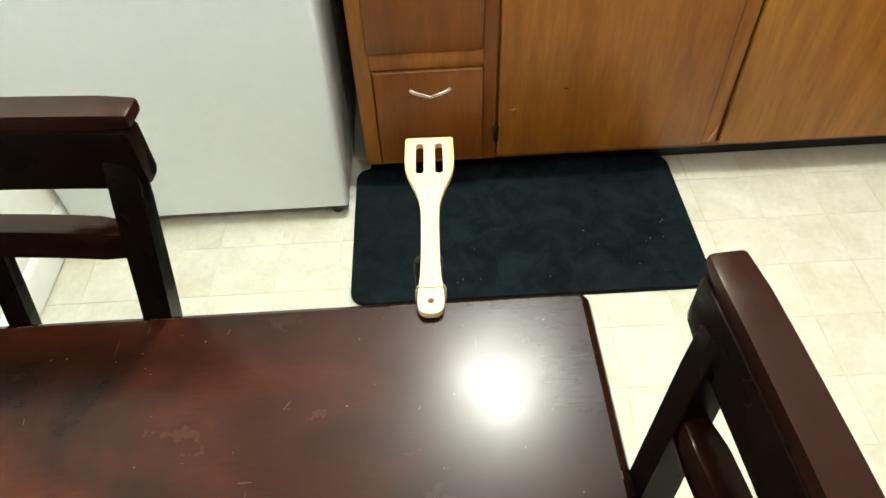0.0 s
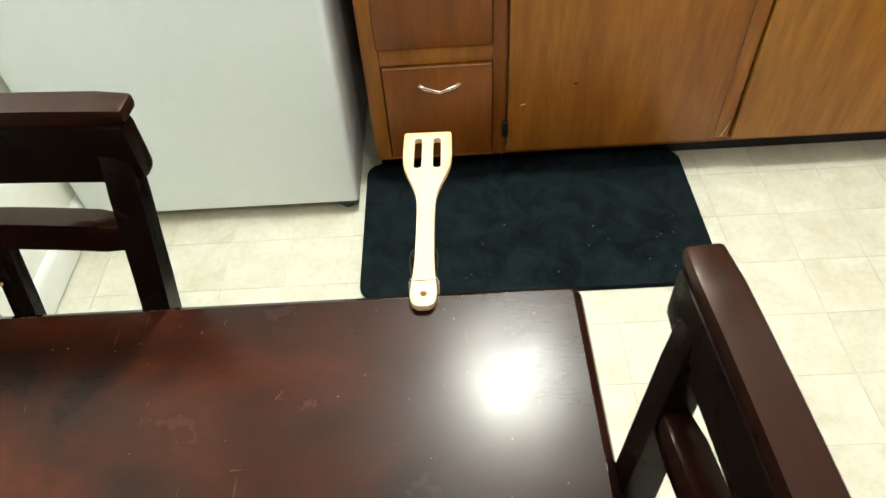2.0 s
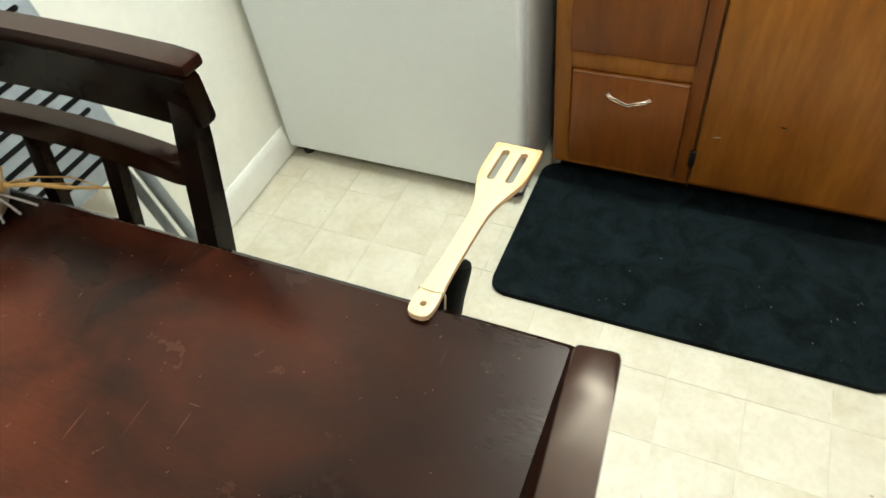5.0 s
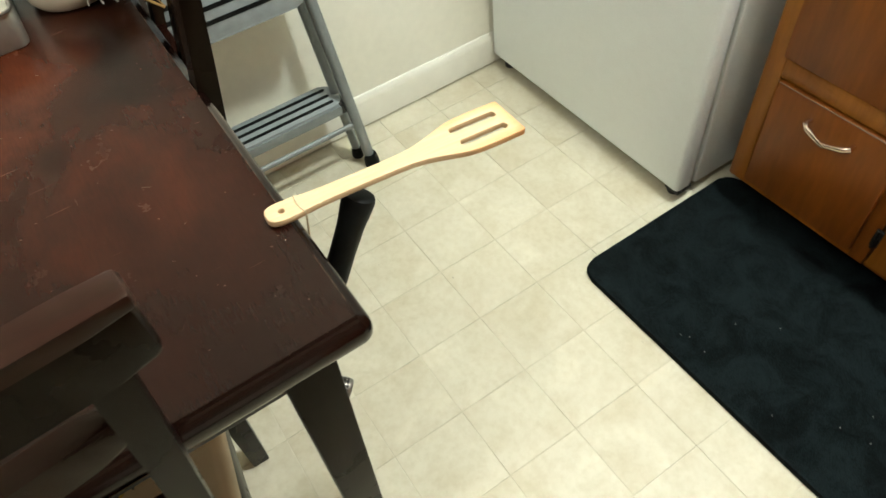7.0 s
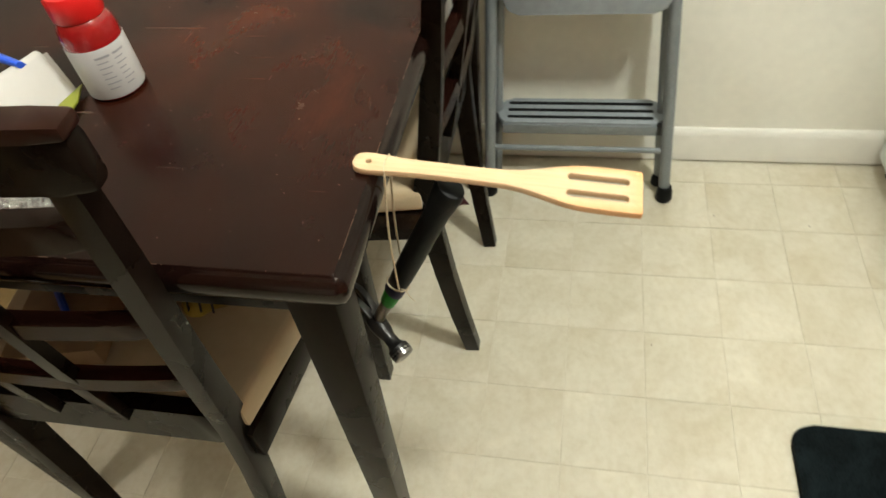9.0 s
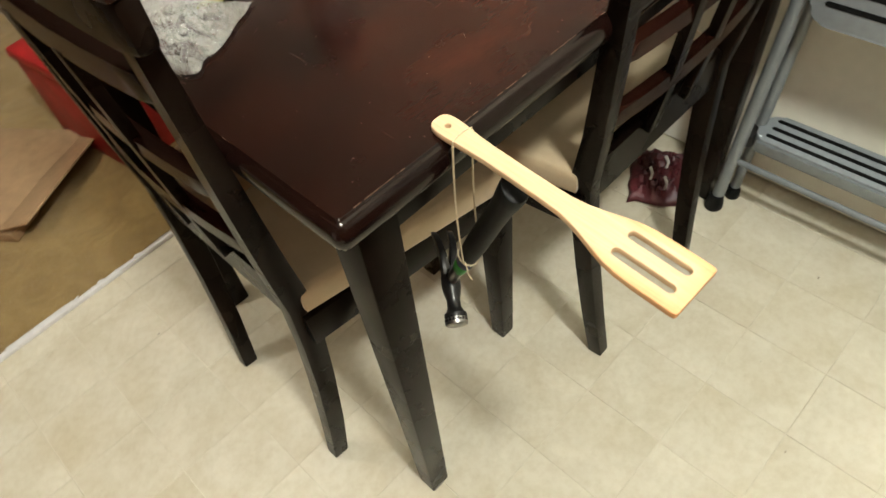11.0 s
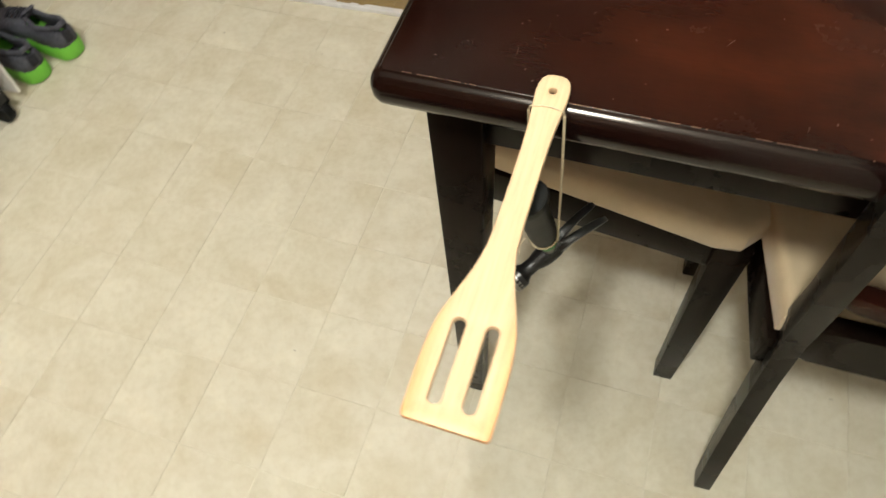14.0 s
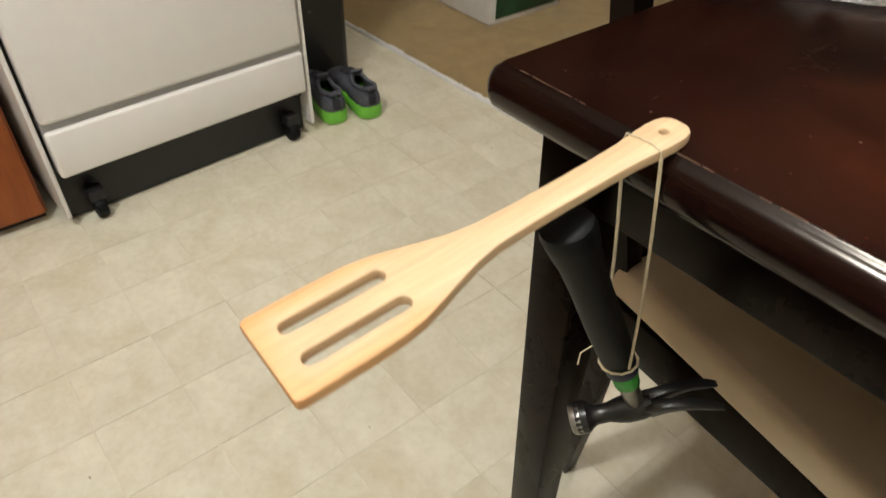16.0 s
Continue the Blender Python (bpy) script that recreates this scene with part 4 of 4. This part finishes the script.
cap = lathe([(0.025, 0.088), (0.0265, 0.09), (0.0265, 0.11), (0.0245, 0.114), (0.018, 0.115)], 40)
for v in cap.verts:
    if 0.089 < v.co.z < 0.111 and round(math.atan2(v.co.y, v.co.x) / (2 * math.pi) * 40) % 2:
        v.co.x *= 0.97
        v.co.y *= 0.97
part("lid", cap, RED_CAP, bt, "ribbed bright red lid")

wp = thing("paper_packet", "white folded paper packet leaning on the wrapping", "packet", pose(-0.205, -0.405, 0.75, 0, 0, 161))
pk = box(-0.04, 0.054, -0.005, 0.005, 0.002, 0.047, 0.003, 2)
for v in pk.verts:
    v.co.y += 0.75 * v.co.z + 0.004 * noise.noise(v.co * 40)
    v.co.x += 0.006 * noise.noise(v.co * 25 + Vector((5, 0, 0)))
part("packet", pk, PAPER, wp)
part("flap", bar((0.045, 0.004, 0.003), (0.05, 0.03, 0.043), 0.0015, 0.02, (1, -0.3, 0), 0.0005), PAPER, wp)

kn = tagged(part("plastic_knife", prism([(0.0, 0.0), (0.03, -0.011), (0.07, -0.016), (0.105, -0.012), (0.135, 0.002), (0.10, 0.006), (0.05, 0.007), (0.01, 0.006)], 0.0, 0.003, 0.0008), LIME), "lime green plastic knife lying on the table", "knife")
kn.matrix_basis = pose(-0.128, -0.391, 0.7512, 0, -2, 176)


def crumple(name, cx, cy, w, d, h, mat, label, category, seed, turn=0, res=22):
    """A thin crumpled sheet or bag lying on a surface at z = 0."""
    bm = bmesh.new()
    bmesh.ops.create_grid(bm, x_segments=res, y_segments=res, size=0.5)
    for v in bm.verts:
        x, y = v.co.x, v.co.y
        edge = max(0.0, 1 - (max(abs(x), abs(y)) * 2) ** 3)
        p = Vector((x * 5, y * 5, seed))
        k = 0.5 + 0.5 * noise.noise(p) + 0.5 * abs(noise.noise(p * 2.7)) + 0.25 * noise.noise(p * 7) + 0.22 * abs(noise.noise(p * 4.5 + Vector((9, 2, 0)))) + (0.12 * noise.noise(p * 13) if res > 40 else 0)
        v.co = (x * w * (1 + 0.12 * noise.noise(p * 0.9 + Vector((3, 0, 0)))), y * d * (1 + 0.15 * noise.noise(p * 0.9 + Vector((0, 7, 0)))), 0.004 + max(0.0, h * edge * k))
    ob = tagged(part(name, bm, mat), label, category)
    ob.modifiers.new("thickness", "SOLIDIFY").thickness = 0.0008
    ob.matrix_basis = pose(cx, cy, 0.75, 0, 0, turn)
    return ob


crumple("plastic_bag", -0.105, -0.555, 0.22, 0.33, 0.05, FILM, "crumpled clear plastic bag with wrappers inside", "plastic bag", 3.0, 10, 80)
crumple("plastic_wrap", -0.09, -0.36, 0.13, 0.11, 0.018, FILM, "torn piece of clear plastic wrap on the table", "plastic wrap", 8.0, 30, 60)
crumple("pink_wrapper", -0.165, -0.51, 0.04, 0.14, 0.045, PINK, "pink and white crumpled snack wrapper in the bag", "wrapper", 12.0, 40)
crumple("white_wrapper", -0.11, -0.545, 0.19, 0.27, 0.05, PAPER, "crumpled white paper wrapper in the plastic bag", "wrapper", 17.0, 10)
tagged(part("blue_scoop", sweep([(-0.285, -0.60, 0.757), (-0.268, -0.53, 0.785), (-0.252, -0.46, 0.8), (-0.24, -0.421, 0.797)], [0.007, 0.009, 0.009, 0.006], 10, 0.6), BLUE), "bright blue plastic scoop sticking out of the bag", "scoop")
nut = bmesh.new()
bmesh.ops.create_icosphere(nut, subdivisions=3, radius=0.02)
for v in nut.verts:
    v.co *= 1 + 0.12 * noise.noise(v.co * 90)
    v.co.z *= 0.8
sn = tagged(part("brown_snack", nut, BROWN), "round brown snack ball in clear wrapping", "snack")
sn.matrix_basis = pose(-0.226, -0.488, 0.766)

jr = thing("candle_jar", "cream jar with a dark band, zinc lid and straw bow", "jar", pose(-0.672, -0.072, 0.75))
part("jar", lathe([(0.04, 0), (0.05, 0.002), (0.055, 0.009), (0.057, 0.02), (0.056, 0.033), (0.053, 0.037)], 32), CERAMIC, jr)
part("band", lathe([(0.0525, 0.035), (0.054, 0.037), (0.0535, 0.056), (0.051, 0.059)], 32), BLACK, jr, "black cloth band")
part("lid", lathe([(0.053, 0.058), (0.055, 0.06), (0.055, 0.073), (0.052, 0.077), (0.045, 0.078), (0.042, 0.075), (0.02, 0.0745)], 32), JAR_LID, jr, "dull zinc screw lid")
part("tag", bar((0.055, 0.01, 0.02), (0.057, 0.012, 0.05), 0.002, 0.026, (0.1, 1, 0), 0.0006), PAPER, jr, "white paper tag")
knot = bmesh.new()
bmesh.ops.create_icosphere(knot, subdivisions=2, radius=0.008)
for v in knot.verts:
    v.co *= 1 + 0.3 * noise.noise(v.co * 120)
part("knot", knot, STRAW, jr, "straw raffia knot", pose(0.064, 0.022, 0.044))
random.seed(11)
for tail in (((0.064, 0.022, 0.044), (0.1, 0.06, 0.038), (0.14, 0.09, 0.022), (0.178, 0.106, -0.006)), ((0.064, 0.022, 0.044), (0.11, 0.05, 0.034), (0.15, 0.07, 0.02), (0.2, 0.102, 0.004)), ((0.064, 0.022, 0.042), (0.085, 0.05, 0.034), (0.12, 0.06, 0.03), (0.15, 0.08, 0.02)), ((0.062, 0.022, 0.048), (0.06, 0.034, 0.062), (0.066, 0.046, 0.06), (0.068, 0.036, 0.045))):
    tail = [Vector(tail[0]).lerp(Vector(p), 0.66) for p in tail]
    part("straw", sweep(tail, [0.002, 0.0022, 0.002, 0.0014], 6, 0.5), STRAW, jr, "loose straw end")
for k in range(3):
    part("thread", sweep([(0.06, 0.015, 0.042), (0.064 + 0.006 * k, 0.008 + 0.01 * k, 0.022), (0.066 + 0.008 * k, 0.004 + 0.016 * k, 0.008)], 0.0013, 5), PAPER, jr)

tn = thing("metal_tin", "shallow silver metal tin on the table", "tin", pose(-0.665, -0.235, 0.75))
tinbox = prism(rounded(-0.08, 0.08, -0.09, 0.09, 0.012, 4), 0, 0.045, 0.003)
part("body", tinbox, JAR_LID, tn)
part("rim", sweep([(x, y, 0.045) for x, y in rounded(-0.081, 0.081, -0.091, 0.091, 0.012, 4)] + [(0.081, 0.079, 0.045)], 0.0025, 8), STEEL, tn)

# ---- things on the end chair ----


def blob(name, m, size, mat, label, category, seed, rough=0.25):
    bm = bmesh.new()
    bmesh.ops.create_icosphere(bm, subdivisions=4, radius=1)
    for v in bm.verts:
        p = v.co.copy()
        k = 1 + rough * noise.noise(p * 1.6 + Vector((seed, 0, 0))) + rough * 0.5 * abs(noise.noise(p * 4 + Vector((0, seed, 0))))
        v.co = Vector((p.x * size[0], p.y * size[1], max(p.z, -0.75) * size[2])) * k
    lo = min(v.co.z for v in bm.verts)
    for v in bm.verts:
        v.co.z -= lo
    ob = tagged(part(name, bm, mat), label, category)
    ob.matrix_basis = m
    return ob


net = blob("net_pouch", pose(-0.2, -0.3, 0.474), (0.05, 0.04, 0.028), YELLOW, "yellow pouch with black netting on the chair seat", "pouch", 2.0)
for i in range(6):
    a = -0.035 + 0.014 * i
    part("net_cord", sweep([(a, 0.045 * math.cos(t), 0.026 + 0.034 * math.sin(t)) for t in np.linspace(0.05, 3.09, 9)], 0.0016, 5), BLACK, net)
for i in range(4):
    a = -0.026 + 0.017 * i
    part("net_cord", sweep([(0.054 * math.cos(t), a, 0.026 + 0.036 * math.sin(t)) for t in np.linspace(0.05, 3.09, 9)], 0.0016, 5), BLACK, net)
blob("dark_bag", pose(-0.26, -0.44, 0.474), (0.09, 0.1, 0.055), NAVY, "dark navy cloth bag heaped on the chair seat", "bag", 5.0, 0.35)
tagged(part("tan_book", box(-0.085, 0.085, -0.06, 0.06, 0, 0.03, 0.002), CARDBOARD), "tan cardboard-covered book on the chair seat", "book").matrix_basis = pose(-0.14, -0.47, 0.486, 0, 0, 12)
tagged(part("blue_pen", sweep([(-0.1, -0.44, 0.524), (-0.16, -0.5, 0.522)], 0.005, 8), BLUE), "blue plastic pen on a tan book", "pen")

# ---- things on the floor and carpet ----
sb = crumple("snack_bag", -0.905, -0.19, 0.17, 0.12, 0.045, MAROON, "maroon printed snack bag lying on the floor", "bag", 31.0, 28, 24)
sb.location.z = 0.001
for k, (x, y) in enumerate(((0.02, -0.02), (0.045, 0.012), (-0.02, 0.01))):
    part("print_bar", sweep([(x, y, 0.05), (x + 0.02, y + 0.006, 0.052), (x + 0.034, y + 0.003, 0.046)], 0.004, 6, 0.4), PAPER, sb)
pt = tagged(part("paper_plate", lathe([(0.08, 0.002), (0.088, 0.002), (0.094, 0.008), (0.118, 0.014), (0.134, 0.016), (0.135, 0.0175), (0.117, 0.0158), (0.094, 0.0098), (0.087, 0.0038), (0.08, 0.0038)], 48), PLATE), "white paper plate with a red and green floral rim", "plate")
pt.matrix_basis = pose(0.453, -1.327, 0.012, 0, 0, 30)
cx = thing("cardboard_box", "open flattened brown cardboard box on the carpet", "box", pose(0.12, -1.43, 0.014, 0, 0, 35))
part("panel", box(-0.2, 0.17, -0.16, 0.13, 0.0, 0.03, 0.003), CARDBOARD, cx)
part("flap", bar((-0.2, 0.15, 0.034), (0.17, 0.15, 0.055), 0.005, 0.1, (0, 0.9, 0.3), 0.001), CARDBOARD, cx)
ty = thing("toy_truck", "small blue and brown plastic toy on the carpet", "toy", pose(0.665, -1.48, 0.013, 0, 0, 25))
part("body", box(-0.05, 0.05, -0.03, 0.03, 0.018, 0.045, 0.006), BROWN, ty)
part("cab", box(-0.012, 0.045, -0.026, 0.026, 0.045, 0.075, 0.008), BLUE, ty)
for x in (-0.03, 0.03):
    for y in (-0.032, 0.032):
        part("wheel", lathe([(0.008, -0.007), (0.016, -0.006), (0.017, 0), (0.016, 0.006), (0.008, 0.007)], 14, None, pose(x, y, 0.017, 90)), BLACK, ty)
gb = thing("storage_box", "white storage box with a dark green printed panel", "box", pose(1.48, -1.44, 0.012))
part("body", box(-0.155, 0.155, -0.17, 0.17, 0, 0.36, 0.006), WHITE, gb)
part("panel", box(-0.159, -0.154, -0.145, 0.145, 0.02, 0.34, 0.001), GREEN, gb, "dark green printed panel")
part("lid", box(-0.162, 0.162, -0.177, 0.177, 0.361, 0.385, 0.006), WHITE, gb)
kb = thing("dark_cabinet", "low dark wooden cabinet standing on the carpet", "cabinet", pose(1.68, -2.3, 0.012))
part("body", box(-0.15, 0.15, -0.22, 0.5, 0.03, 0.5, 0.004), ESPRESSO, kb)
for x in (-0.12, 0.12):
    for y in (-0.19, 0.47):
        part("foot", box(x - 0.02, x + 0.02, y - 0.02, y + 0.02, 0, 0.03), ESPRESSO, kb)
rc = thing("red_crate", "scuffed dark red box standing on the carpet", "box", pose(-0.32, -1.4, 0.012, 0, 0, 8))
part("body", box(-0.22, 0.22, -0.16, 0.16, 0, 0.24, 0.01), RED, rc)
part("lid", box(-0.226, 0.226, -0.166, 0.166, 0.241, 0.275, 0.01), RED, rc)
part("latch", box(-0.03, 0.03, 0.164, 0.172, 0.2, 0.25, 0.003), STEEL, rc)

# ---- vinyl tiles ----
TX, TY, PITCH = 0.07, 0.008, 0.1475


def tile_mesh(w, d):
    bm = bmesh.new()
    g = 0.0007
    lo = [bm.verts.new(p) for p in ((g, g, -0.002), (w - g, g, -0.002), (w - g, d - g, -0.002), (g, d - g, -0.002))]
    e = 0.0012
    hi = [bm.verts.new(p) for p in ((e, e, 0), (w - e, e, 0), (w - e, d - e, 0), (e, d - e, 0))]
    for i in range(4):
        bm.faces.new((lo[i], lo[(i + 1) % 4], hi[(i + 1) % 4], hi[i]))
    bm.faces.new(hi)
    return finish("tile", bm, VINYL, 20)


TILE = tile_mesh(PITCH, PITCH)
first_row = math.ceil((FLOOR_END - TY) / PITCH)
edge_d = TY + first_row * PITCH - FLOOR_END
EDGE = tile_mesh(PITCH, edge_d)
for i in range(-8, 13):
    for j in range(first_row - 1, 8):
        ob = new("tile", EDGE if j < first_row else TILE)
        ob.parent = floor
        ob.matrix_basis = pose(TX + i * PITCH, FLOOR_END if j < first_row else TY + j * PITCH, 0)
